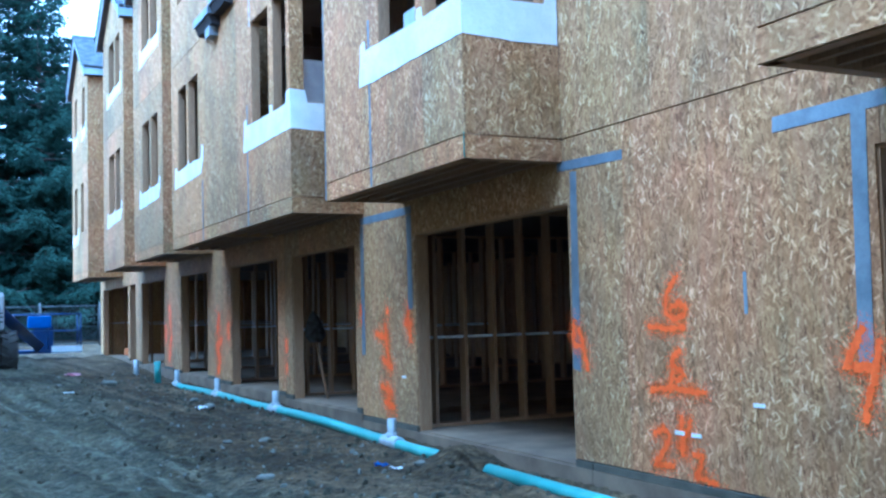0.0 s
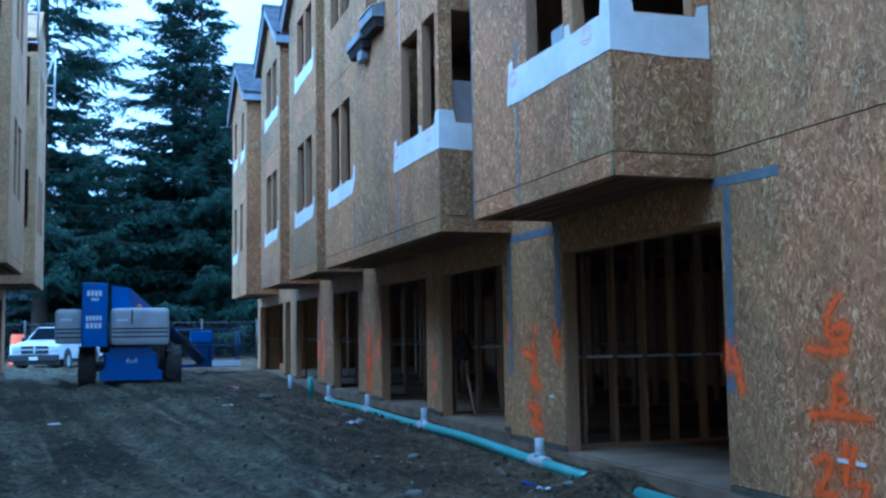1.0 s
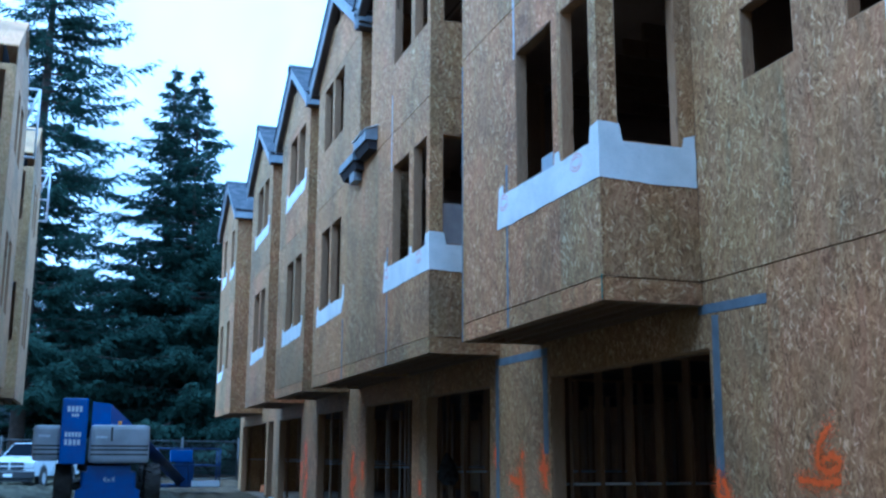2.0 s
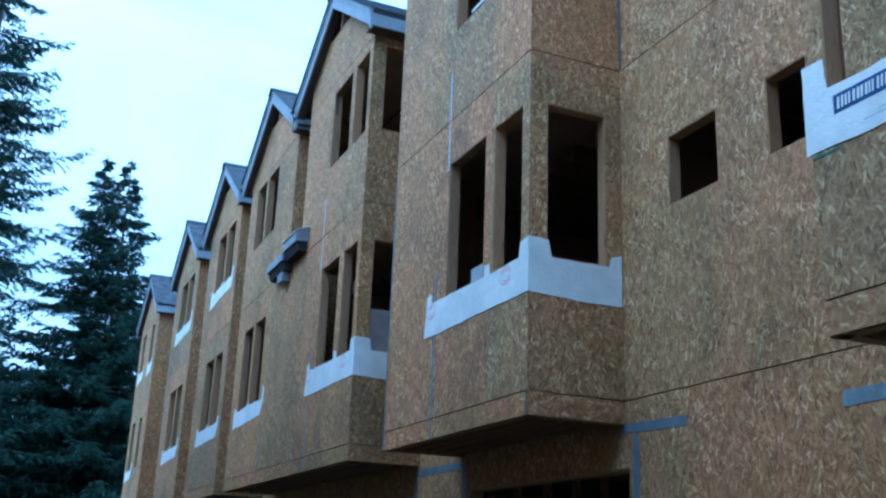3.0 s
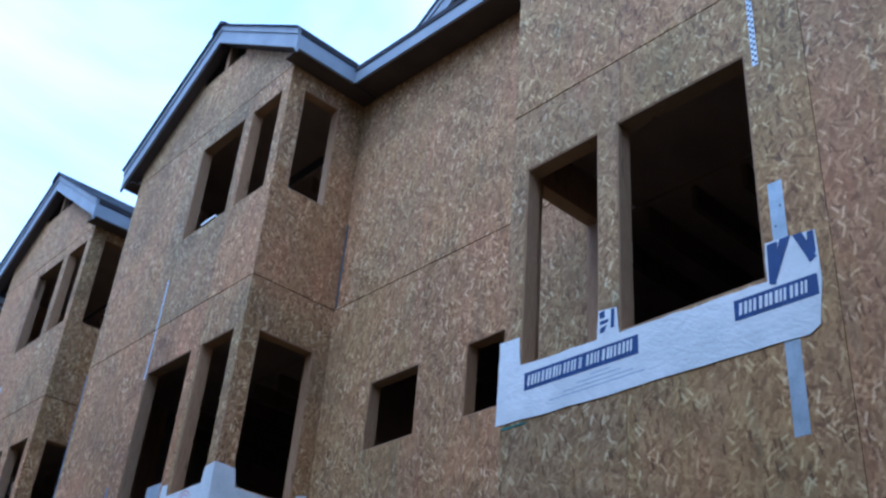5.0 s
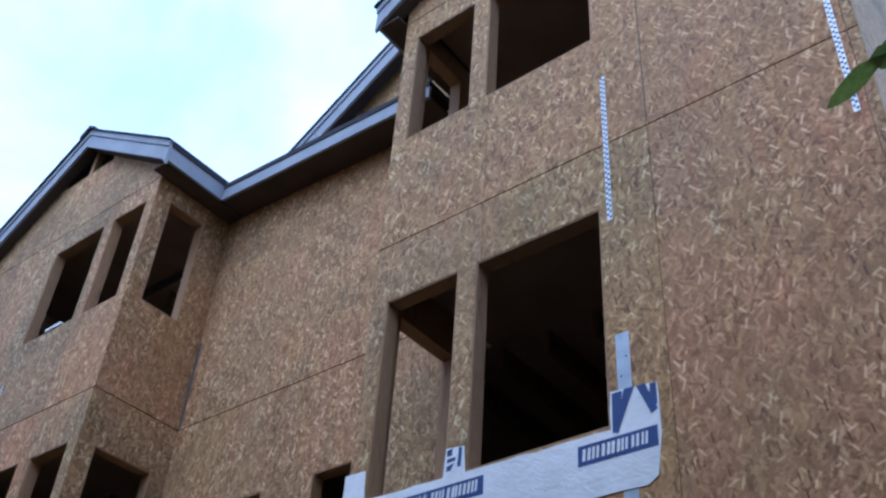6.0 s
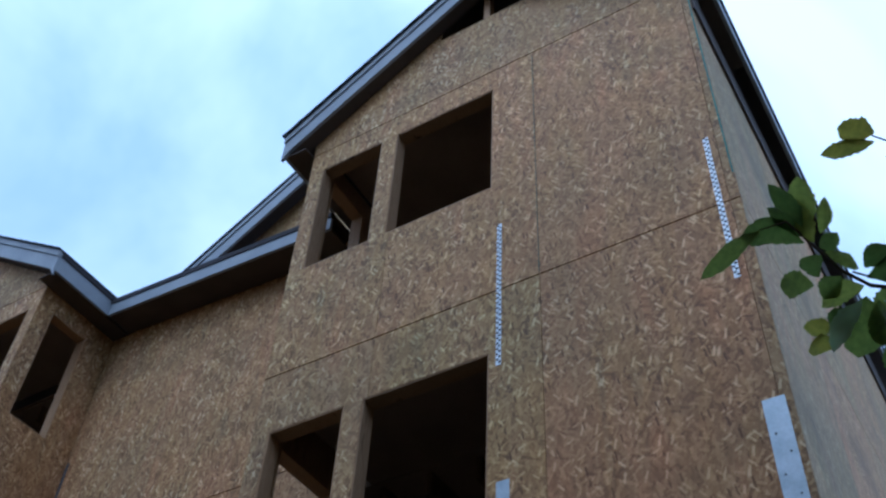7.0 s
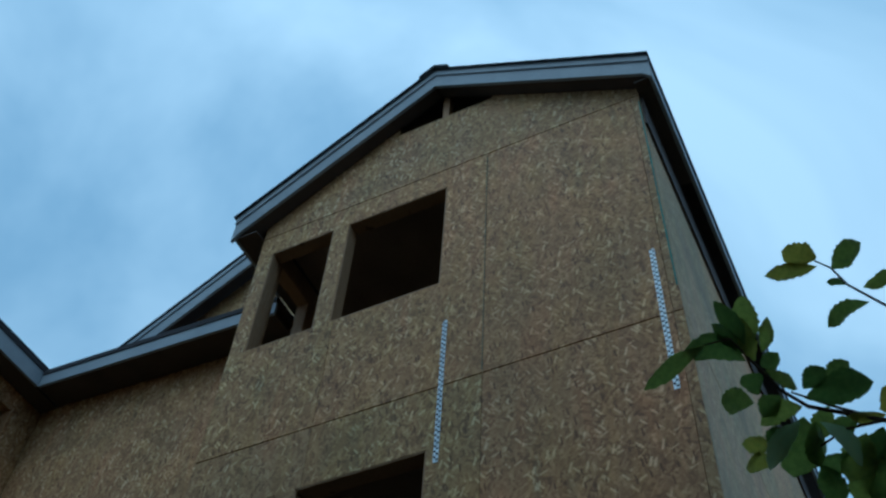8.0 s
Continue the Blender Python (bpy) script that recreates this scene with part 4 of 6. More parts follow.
strip(h0, "green_sealant_bead", XB, 0.583, 0.594, 6.3, 8.5, GREEN, "thin dark green sealant bead", thick=0.002)
strip(h1, "green_sealant_bead", XB, 7.325, 7.345, 2.77, 2.98, GREEN, "thin dark green sealant bead", thick=0.002)
strip(h0, "green_sealant_bead", XB, 3.80, 4.0, 3.765, 3.778, GREEN, "thin dark green sealant bead", thick=0.002)


def spray(house, *lines, width=0.092, off=0.0022):
    """Hand-sprayed orange strokes on the garage wall: a ragged ribbon for each, ringed by a fine overspray of specks."""
    wide = width * 0.5
    for line in lines:
        bm = bmesh.new()
        pts = []
        for (y0, z0), (y1, z1) in zip(line, line[1:]):
            n = max(2, int(math.hypot(y1 - y0, z1 - z0) / 0.02))
            pts += [(y0 + (y1 - y0) * k / n, z0 + (z1 - z0) * k / n) for k in range(n)]
        pts.append(line[-1])
        rows_s = []
        spray.layer += 1
        x = XW - off - 0.00025 * (spray.layer % 9)
        for k, (y, z) in enumerate(pts):
            p, q = pts[max(0, k - 1)], pts[min(len(pts) - 1, k + 1)]
            d = Vector((q[0] - p[0], q[1] - p[1])).normalized()
            a, b = (wide * random.uniform(0.2, 0.72) for _ in range(2))
            rows_s.append((bm.verts.new((x, y - d.y * a, z + d.x * a)), bm.verts.new((x, y + d.y * b, z - d.x * b))))
            for _ in range(44):
                u, v, r = random.gauss(0, wide * 0.9), random.gauss(0, wide * 0.9), random.uniform(0.0015, 0.0055) * (width / 0.092) ** 0.5
                turn = random.random() * 6
                bm.faces.new([bm.verts.new((x - 0.00012, y + u + r * math.cos(turn + t), z + v + r * math.sin(turn + t))) for t in (0, 1.6, 3.1, 4.7)])
        for a, b in zip(rows_s, rows_s[1:]):
            bm.faces.new((a[0], a[1], b[1], b[0]))
        part("spray_mark", bm, PAINT, house, "hand-sprayed orange mark")


spray.layer = 0
spray(h0, [(5.85, 1.73), (5.94, 1.66), (6.01, 1.56), (6.01, 1.46), (5.93, 1.41), (5.80, 1.44), (5.79, 1.51), (5.88, 1.52), (5.97, 1.48)], [(6.23, 1.36), (6.01, 1.34), (5.79, 1.35)])
spray(h0, [(5.85, 1.19), (5.94, 1.13), (5.97, 1.07), (5.88, 1.05), (5.83, 1.01), (5.93, 0.96)], [(6.22, 0.88), (5.94, 0.91), (5.60, 0.89)], [(5.95, 1.04), (6.00, 0.89)])
spray(h0, [(6.20, 0.55), (6.09, 0.61), (6.01, 0.56), (6.08, 0.45), (6.20, 0.33), (5.97, 0.35)], [(5.88, 0.72), (5.87, 0.42)], [(5.77, 0.70), (5.90, 0.45)], [(5.78, 0.45), (5.67, 0.45), (5.69, 0.36), (5.76, 0.30), (5.52, 0.27)])
spray(h0, [(4.22, 1.36), (4.30, 1.24), (4.37, 1.12), (4.23, 1.12), (4.12, 1.12)], [(4.11, 1.29), (4.16, 1.09), (4.25, 0.80)], width=0.10, off=0.0056)
spray(h1, [(7.22, 1.41), (7.22, 1.20), (7.07, 1.19)], [(7.14, 1.35), (7.08, 1.16), (7.03, 0.99)], width=0.10, off=0.0056)
spray(h1, [(12.0, 1.63), (11.97, 1.38)], [(10.55, 1.61), (10.59, 1.44), (10.51, 1.18)], [(10.69, 1.39), (10.47, 1.39)], width=0.14)
spray(h1, [(11.16, 1.58), (11.16, 1.50)], [(11.24, 1.40), (11.20, 1.10), (11.14, 0.86)], [(11.55, 1.27), (11.18, 1.22)], [(11.36, 0.97), (11.05, 0.86)], [(11.20, 0.66), (11.15, 0.38)], [(11.42, 0.64), (11.06, 0.58)], [(11.32, 0.46), (11.0, 0.40)], width=0.15)
spray(h2, [(15.08, 1.16), (15.06, 0.95)], [(15.06, 0.8), (15.07, 0.65)], width=0.17)
spray(h3, [(19.14, 1.59), (19.32, 1.23)], [(18.94, 1.12), (19.34, 0.99), (19.13, 0.70), (19.3, 0.46)], [(18.5, 1.44), (18.5, 1.11)], width=0.30)
spray(h5, [(23.70, 1.85), (23.60, 1.33)], [(23.49, 1.20), (23.76, 0.56)], [(24.1, 1.4), (24.1, 1.0)], width=0.34)
# small white tags stapled low on the boards
for h, y, z in ((h0, 5.09, 0.84), (h0, 5.90, 0.59), (h0, 5.72, 0.585), (h1, 10.72, 0.78)):
    strip(h, "paper_tag", XW, y - 0.05, y + 0.05, z - 0.014, z + 0.014, WRAP, "small white paper tag", off=0.003, thick=0.006)
# grey sheets hung inside two windows, a little scrap on a sill
for h, y0, y1, z1 in ((h1, 8.45, 8.9, 4.42), (h2, 12.95, 13.1, 4.75)):
    part("plastic_sheet", boxes(bmesh.new(), (XB + 0.2, XB + 0.206, y0, y1, 4.14, z1)), plain("milky_plastic_%d" % int(y0), (0.5, 0.55, 0.62), (0.38, 0.43, 0.5), 6.0, 0.4), h, "crumpled pale plastic sheet inside a window")
part("plastic_sheet", boxes(bmesh.new(), (4.1, 4.64, 12.05, 12.055, 4.14, 4.72)), plain("grey_plastic", (0.42, 0.42, 0.43), (0.33, 0.33, 0.35), 6.0, 0.5), h2, "grey plastic sheet inside a window")
part("sill_scrap", boxes(bmesh.new(), (XB - 0.01, XB + 0.03, 8.35, 8.62, 7.135, 7.165)), WRAP, h1, "scrap of white wrap on a sill")

# second, wider gable that rises behind the end house's eave
y_l, y_a = 6.62, 3.25
for x0 in (XW + 0.0,):
    za, zc = 8.88, 8.88 + PITCH * (y_l - y_a)
    bm = bmesh.new()
    prism(bm, [(x0, y_l, za), (x0, y_a, zc), (x0, y_a, zc + 0.26), (x0, y_l, za + 0.26)], (0.03, 0, 0))
    prism(bm, [(x0 - 0.016, y_l, za + 0.19), (x0 - 0.016, y_a, zc + 0.19), (x0 - 0.016, y_a, zc + 0.26), (x0 - 0.016, y_l, za + 0.26)], (0.015, 0, 0))
    upper_roof = part("upper_roof", prism(bmesh.new(), [(x0 + 0.03, y_l, za + 0.15), (x0 + 0.03, y_a, zc + 0.15), (x0 + 0.03, y_a, zc + 0.2), (x0 + 0.03, y_l, za + 0.2)], (5, 0, 0)), SHADED_BOARD, h0, "wider gable roof behind the bay")
    part("barge_board", bm, FASCIA, upper_roof, "grey primed barge board with a crown strip")
    part("shingle_layer", prism(bmesh.new(), [(x0 - 0.03, y_l + 0.03, za + 0.245), (x0 - 0.03, y_a, zc + 0.265), (x0 - 0.03, y_a, zc + 0.30), (x0 - 0.03, y_l + 0.03, za + 0.28)], (5, 0, 0)), SHINGLE, upper_roof)
    part("strand_board", prism(bmesh.new(), [(x0 + 0.2, y_l - 0.5, ZE + 0.3), (x0 + 0.2, y_a, ZE + 0.3), (x0 + 0.2, y_a, zc + 0.14), (x0 + 0.2, y_l - 0.5, za + 0.14 + 0.31)], (0.012, 0, 0)), OSB, upper_roof)

SHELF_METAL = plain("dull_sheet_metal", (0.30, 0.33, 0.37), (0.20, 0.225, 0.26), 5.0, 0.5, 0.2)
# grey sheet-metal shelf left between two upper bays
shelf = thing("metal_flashing_box", "bent grey sheet-metal box fixed to the strand board", "flashing", (XB, 15.4, 6.1))
for name, y0, run, z0, z1, slope in (("tray", 15.12, 0.95, 6.12, 6.24, 0.10), ("hood", 14.36, 0.74, 6.23, 6.39, 0.08)):
    shell = part(name, prism(bmesh.new(), [(XB - 0.003, y0, z0 + 0.01), (XB - 0.003, y0, z1 + slope), (XB - 0.20, y0, z1), (XB - 0.20, y0, z0)], (0, run, 0)), SHELF_METAL, shelf)
    # dark box painted in place of the shaded hollow under the lip
    part("dark_recess", prism(bmesh.new(), [(XB - 0.003, y0 + 0.03, z0 - 0.15), (XB - 0.003, y0 + 0.03, z0 + 0.006), (XB - 0.18, y0 + 0.03, z0 - 0.003), (XB - 0.13, y0 + 0.03, z0 - 0.13)], (0, run - 0.06, 0)), FELT_AND_SHADE, shell, "dark box for the shade below the metal lip")
part("top_sheet", prism(bmesh.new(), [(XB - 0.003, 14.34, 6.466), (XB - 0.22, 14.34, 6.383), (XB - 0.22, 14.34, 6.393), (XB - 0.003, 14.34, 6.478)], (0, 0.8, 0)), WRAP, shelf, "white top sheet")
part("spout", prism(bmesh.new(), [(XB - 0.13, 15.3, 5.84), (XB - 0.003, 15.3, 5.84), (XB - 0.003, 15.3, 6.09), (XB - 0.13, 15.3, 6.06)], (0, 0.3, 0)), SHELF_METAL, shelf)


# ---- the drain pipe along the row ----
def pipe_z(y):
    return 0.06 + 0.075 * ease(8, 15, y)


PX = 4.58
drain = thing("drain_pipe", "long turquoise plastic drain pipe with white tees on dirt", "pipe", (PX, 9.1, 0.0))
main_run = part("pipe", tube(bmesh.new(), [(PX - 0.02, y, pipe_z(y) + 0.012 * math.sin(y * 1.1)) for y in np.arange(9.1, 22.2, 0.6)], 0.063, 18), PVC, drain)
for y, tall in ((10.5, 0.26), (14.8, 0.27), (18.3, 0.30), (21.7, 0.32)):
    z = pipe_z(y)
    tee = tube(bmesh.new(), [(PX - 0.02, y - 0.2, z), (PX - 0.02, y - 0.19, z), (PX - 0.02, y + 0.19, z), (PX - 0.02, y + 0.2, z)], [0.066, 0.078, 0.078, 0.066], 18)
    tee_ob = part("tee", tee, PVC_WHITE, drain, "white plastic tee fitting")
    part("riser", tube(bmesh.new(), [(PX - 0.02, y, z), (PX - 0.02, y, z + tall)], 0.05, 14), PVC_WHITE, tee_ob)
    part("collar", tube(bmesh.new(), [(PX - 0.02, y, z + 0.055), (PX - 0.02, y, z + 0.11)], 0.062, 14), PVC_WHITE, tee_ob)
near_pipe = thing("drain_pipe", "short end of turquoise drain pipe, half buried in dirt", "pipe", (PX, 8.25, 0.0))
part("pipe", tube(bmesh.new(), [(PX - 0.06, 5.2, 0.03), (PX - 0.05, 6.5, 0.035), (PX - 0.03, 8.27, 0.05)], 0.063, 18), PVC, near_pipe)
stub = thing("pipe_stub", "green plastic pipe stub standing out of the dirt", "pipe", (4.4, 22.86, 0.2))
part("stub", tube(bmesh.new(), [(4.4, 22.9, 0.1), (4.38, 22.84, 0.60)], 0.07, 12), PVC, stub)
stub = thing("pipe_stub", "white plastic pipe stub standing out of the dirt", "pipe", (4.4, 25.56, 0.2))
part("stub", tube(bmesh.new(), [(4.4, 25.56, 0.1), (4.4, 25.56, 0.56)], 0.06, 12), PVC_WHITE, stub)

# ---- dirt heaps, stones and scraps ----
STONE = plain("field_stone", (0.20, 0.20, 0.17), (0.11, 0.11, 0.09), 6.0, 0.9, bump=0.5)


def stone(x, y, size, flat=0.6):
    ob = thing("stone", "rounded pale grey field stone lying on dirt", "stone", (x, y, ground_z(x, y)), group="loose stones")
    bm = bmesh.new()
    bmesh.ops.create_icosphere(bm, subdivisions=2, radius=1.0)
    off = Vector((x * 7, y * 5, 3))
    for v in bm.verts:
        k = 1 + 0.35 * noise.noise(v.co * 1.1 + off)
        v.co = Vector((x, y, ground_z(x, y) + size * flat * 0.45)) + Vector((v.co.x * size * 1.25, v.co.y * size, v.co.z * size * flat)) * k
    for f in bm.faces:
        f.smooth = True
    part("boulder", bm, STONE, ob)


for x, y, s in ((3.0, 20.3, 0.12), (3.46, 11.66, 0.07), (3.69, 15.34, 0.09), (2.66, 8.98, 0.065), (1.9, 18.5, 0.06), (3.9, 17.2, 0.06), (3.2, 7.6, 0.045), (3.4, 22.5, 0.08), (3.05, 11.8, 0.045), (4.15, 8.9, 0.05)):
    stone(x, y, s)
LUMP = bmesh.new()
bmesh.ops.create_icosphere(LUMP, subdivisions=1, radius=1.0)
LUMP_V, LUMP_F = [v.co.copy() for v in LUMP.verts], [[v.index for v in f.verts] for f in LUMP.faces]
LUMP.free()


def strewn(name, count, least, most, material, label, category, reach=1.4):
    """Many small uneven lumps lying on the dirt, denser towards the houses, in one mesh."""
    verts, faces = [], []
    for _ in range(count):
        x = random.uniform(-2.6, 4.45) if random.random() < 0.5 else 4.4 - 2.4 * random.random() ** 1.3
        y = 5.4 + 21 * random.random() ** reach
        r = least + (most - least) * random.random() ** 3
        turn = Euler((random.random() * 6, random.random() * 6, random.random() * 6)).to_matrix()
        at, shape, first = Vector((x, y, ground_z(x, y) + r * 0.3)), Vector((1.4, 1.0, 0.75)), len(verts)
        verts += [tuple(at + turn @ Vector([c * k * r for c, k in zip(v, shape)]) * random.uniform(0.75, 1.15)) for v in LUMP_V]
        faces += [[first + i for i in f] for f in LUMP_F]
    me = bpy.data.meshes.new(name)
    me.from_pydata(verts, [], faces)
    me.materials.append(material)
    tagged(new(name, me), label, category, kind="stuff")


strewn("pebbles", 520, 0.008, 0.036, STONE, "small pale pebbles and clods strewn over dirt", "pebbles")
CLOD = plain("dry_dirt_clod", (0.085, 0.078, 0.050), (0.040, 0.036, 0.022), 25.0, 0.95, bump=0.2)
strewn("dirt_clods", 1500, 0.010, 0.045, CLOD, "loose brown dirt clods strewn over the lane", "dirt", 1.25)


def scrap(x, y, w, d, material, label, h=0.02, turn=0.0):
    ob = thing("scrap", label, "scrap", (x, y, ground_z(x, y)), group="loose scraps")
    bm = bmesh.new()
    n = 5
    vs = [[bm.verts.new((x + (i / n - 0.5) * w * math.cos(turn) - (j / n - 0.5) * d * math.sin(turn), y + (i / n - 0.5) * w * math.sin(turn) + (j / n - 0.5) * d * math.cos(turn),
                         ground_z(x, y) + 0.012 + h * (0.6 + noise.noise(Vector((i * 0.9 + x, j * 0.9 + y, 0)))))) for j in range(n + 1)] for i in range(n + 1)]
    for i in range(n):
        for j in range(n):
            bm.faces.new((vs[i][j], vs[i + 1][j], vs[i + 1][j + 1], vs[i][j + 1]))
    bmesh.ops.solidify(bm, geom=bm.faces[:], thickness=0.004)
    part("sheet", bm, material, ob)


BLUE_RAG = plain("blue_plastic", (0.05, 0.13, 0.5), (0.04, 0.1, 0.36), 9.0, 0.5)
scrap(3.83, 9.08, 0.07, 0.13, BLUE_RAG, "crumpled bright blue plastic scrap on dirt", 0.05, 0.5)
scrap(1.91, 17.1, 0.16, 0.10, WRAP, "scrap of white wrap on dirt", 0.03, 0.2)
scrap(2.6, 22.6, 0.3, 0.2, plain("pink_plastic", (0.7, 0.42, 0.48), (0.6, 0.3, 0.36)), "pale pink plastic scrap on dirt", 0.06)
scrap(3.9, 8.9, 0.07, 0.12, WRAP, "scrap of white wrap on dirt", 0.03, 0.9)
scrap(-0.7, 16.0, 0.2, 0.12, WRAP, "scrap of white wrap on dirt", 0.03, 0.4)
scrap(3.55, 15.2, 0.14, 0.2, WRAP, "scrap of white wrap on dirt", 0.05, 0.1)

# shovel left leaning in a doorway, blade up
shovel = thing("shovel", "long-handled shovel leaning blade up in a garage doorway", "shovel", (5.25, 14.45, 0.28))
part("handle", tube(bmesh.new(), [(5.25, 14.45, 0.285), (5.25, 14.9, 1.10)], 0.019, 10), LUMBER, shovel, "worn wooden handle")
bm = bmesh.new()
rows_b = []
for i in range(6):
    t = i / 5
    w = 0.16 * min(1.0, 0.45 + 2.6 * t) * (1 - t ** 2.2) + 0.02
    c = Vector((5.25, 14.9, 1.10)) + Vector((0.0, 0.10, 0.48)) * t
    rows_b.append([bm.verts.new(c + Vector((s * w, 0.035 * (s * s), 0))) for s in (-1, -0.5, 0, 0.5, 1)])
for a, b in zip(rows_b, rows_b[1:]):
    for k in range(4):
        bm.faces.new((a[k], a[k + 1], b[k + 1], b[k]))
bmesh.ops.solidify(bm, geom=bm.faces[:], thickness=0.004)
part("blade", bm, plain("dark_steel", (0.24, 0.23, 0.22), (0.09, 0.08, 0.07), 14.0, 0.6, 0.5), shovel, "dark steel blade")


# ---- machines beyond ----
LIFT_BLUE = plain("blue_machine_paint", (0.022, 0.095, 0.42), (0.018, 0.07, 0.32), 5.0, 0.4, bump=0.05, spec=0.5)
LIFT_DARK = plain("dark_blue_machine_paint", (0.009, 0.032, 0.13), (0.008, 0.026, 0.10), 5.0, 0.5, bump=0.05)
LIFT_GREY = plain("grey_machine_cover", (0.44, 0.45, 0.47), (0.32, 0.33, 0.35), 3.0, 0.5, bump=0.05)
TYRE = plain("dirty_tyre", (0.035, 0.033, 0.03), (0.06, 0.055, 0.048), 5.0, 0.9, bump=0.4)
DECAL = plain("white_decal", (0.75, 0.78, 0.82), (0.65, 0.7, 0.75), 9.0, 0.5)
RAIL = plain("dull_steel_tube", (0.10, 0.105, 0.11), (0.07, 0.07, 0.07), 8.0, 0.5, 0.4)


def wheel(thing_ob, x, y, z, radius, width, lugs=14, name="wheel"):
    """A tyre with tread lugs and a dished rim; its axle runs along x."""
    prof = [(0.0, 0.58), (0.02, 0.62), (0.06, 0.93), (0.14, 1.0), (0.86, 1.0), (0.94, 0.93), (0.98, 0.62), (1.0, 0.58)]
    bm = bmesh.new()
    n = 28
    rings = [[bm.verts.new((x + (u - 0.5) * width, y + radius * r * math.cos(k * math.tau / n), z + radius * r * math.sin(k * math.tau / n))) for k in range(n)] for u, r in prof]
    for a, b in zip(rings, rings[1:]):
        for k in range(n):
            bm.faces.new((a[k], a[(k + 1) % n], b[(k + 1) % n], b[k])).smooth = True
    tread = bmesh.new()
    for k in range(lugs):
        for s in (-1, 1):
            m = Matrix.Translation((x, y, z)) @ Matrix.Rotation((k + 0.25 * s) * math.tau / lugs, 4, "X") @ Matrix.Translation((s * width * 0.24, 0, radius * 1.0)) @ Matrix.Rotation(0.5 * s, 4, "Z") @ Matrix.Diagonal((width * 0.46, radius * 0.09, radius * 0.09, 1))
            bmesh.ops.create_cube(tread, size=1.0, matrix=m)
    w = part(name, bm, TYRE, thing_ob, "dark dirty tyre with deep lugs")
    part("tread", tread, TYRE, w, kind="stuff")
    part("rim", tube(bmesh.new(), [(x - width * 0.44, y, z), (x - width * 0.3, y, z), (x + width * 0.3, y, z), (x + width * 0.44, y, z)], [radius * 0.6, radius * 0.45, radius * 0.45, radius * 0.6], 20), LIFT_GREY, w)


def bars(house, x0, x1, y, z0, z1, n, material):
    """A row of plain upright bars in place of lettering, on a face that looks to -y."""
    p = (x1 - x0) / n
    for k in range(n):
        part("letter_bar", boxes(bmesh.new(), (x0 + k * p, x0 + (k + 0.72) * p, y - 0.004, y, z0, z1)), material, house)


gz = 0.42
LY = 24.0
lift = thing("boom_lift", "blue and grey boom lift parked on the dirt lane", "boom lift", (0.55, LY + 1.2, gz))
part("chassis", boxes(bmesh.new(), (0.0, 1.15, LY - 0.1, LY + 2.6, gz + 0.28, gz + 0.78)), LIFT_BLUE, lift, "blue steel chassis", bevel=0.05)
part("skirt_plate", prism(bmesh.new(), [(-0.10, LY - 0.12, gz + 0.18), (1.24, LY - 0.12, gz + 0.18), (1.24, LY - 0.12, gz + 0.38), (1.06, LY - 0.12, gz + 0.46), (1.02, LY - 0.12, gz + 0.90), (0.12, LY - 0.12, gz + 0.90), (0.08, LY - 0.12, gz + 0.46), (-0.10, LY - 0.12, gz + 0.38)], (0, 0.06, 0)), LIFT_BLUE, lift)
part("axle", tube(bmesh.new(), [(-0.3, LY + 0.3, gz + 0.46), (1.5, LY + 0.3, gz + 0.46)], 0.09, 12), TYRE, lift)
part("axle", tube(bmesh.new(), [(-0.3, LY + 2.4, gz + 0.46), (1.5, LY + 2.4, gz + 0.46)], 0.09, 12), TYRE, lift)
for wx in (-0.36, 1.5):
    for wy in (0.3, 2.4):
        wheel(lift, wx, LY + wy, gz + 0.46, 0.46, 0.38)
part("turntable", tube(bmesh.new(), [(0.45, LY + 1.2, gz + 0.78), (0.45, LY + 1.2, gz + 1.0)], 0.55, 24), TYRE, lift)
cover_l = part("engine_cover", boxes(bmesh.new(), (-1.02, -0.42, LY - 0.35, LY + 2.2, gz + 1.0, gz + 1.75)), LIFT_GREY, lift, "rounded grey side cover", bevel=0.09)
cover_r = part("engine_cover", boxes(bmesh.new(), (0.13, 1.38, LY - 0.42, LY + 2.0, gz + 0.95, gz + 1.77)), LIFT_GREY, lift, "rounded grey side cover", bevel=0.1)
for z in (1.12, 1.22, 1.30):
    part("cover_stripe", boxes(bmesh.new(), (0.16, 1.35, LY - 0.427, LY - 0.42, gz + z, gz + z + 0.035)), TYRE, cover_r)
    part("cover_stripe", boxes(bmesh.new(), (-0.99, -0.45, LY - 0.357, LY - 0.35, gz + z, gz + z + 0.035)), TYRE, cover_l)
part("cover_vent", boxes(bmesh.new(), (0.56, 0.60, LY - 0.428, LY - 0.42, gz + 1.42, gz + 1.72)), TYRE, cover_r)
bars(cover_r, 0.26, 0.50, LY - 0.42, gz + 1.48, gz + 1.53, 5, DECAL)
bars(cover_l, -0.9, -0.66, LY - 0.35, gz + 1.5, gz + 1.55, 5, DECAL)
boom_end = part("boom_end", prism(bmesh.new(), [(-0.47, LY - 0.55, gz + 0.93), (-0.47, LY - 0.55, gz + 2.32), (-0.47, LY + 0.15, gz + 2.32), (-0.47, LY + 0.9, gz + 1.6), (-0.47, LY + 0.5, gz + 0.93)], (0.53, 0, 0)), LIFT_BLUE, lift, "tall blue boom end plate", bevel=0.03)
bars(boom_end, -0.36, -0.04, LY - 0.552, gz + 2.03, gz + 2.15, 4, DECAL)
bars(boom_end, -0.27, -0.11, LY - 0.552, gz + 1.93, gz + 1.99, 3, DECAL)
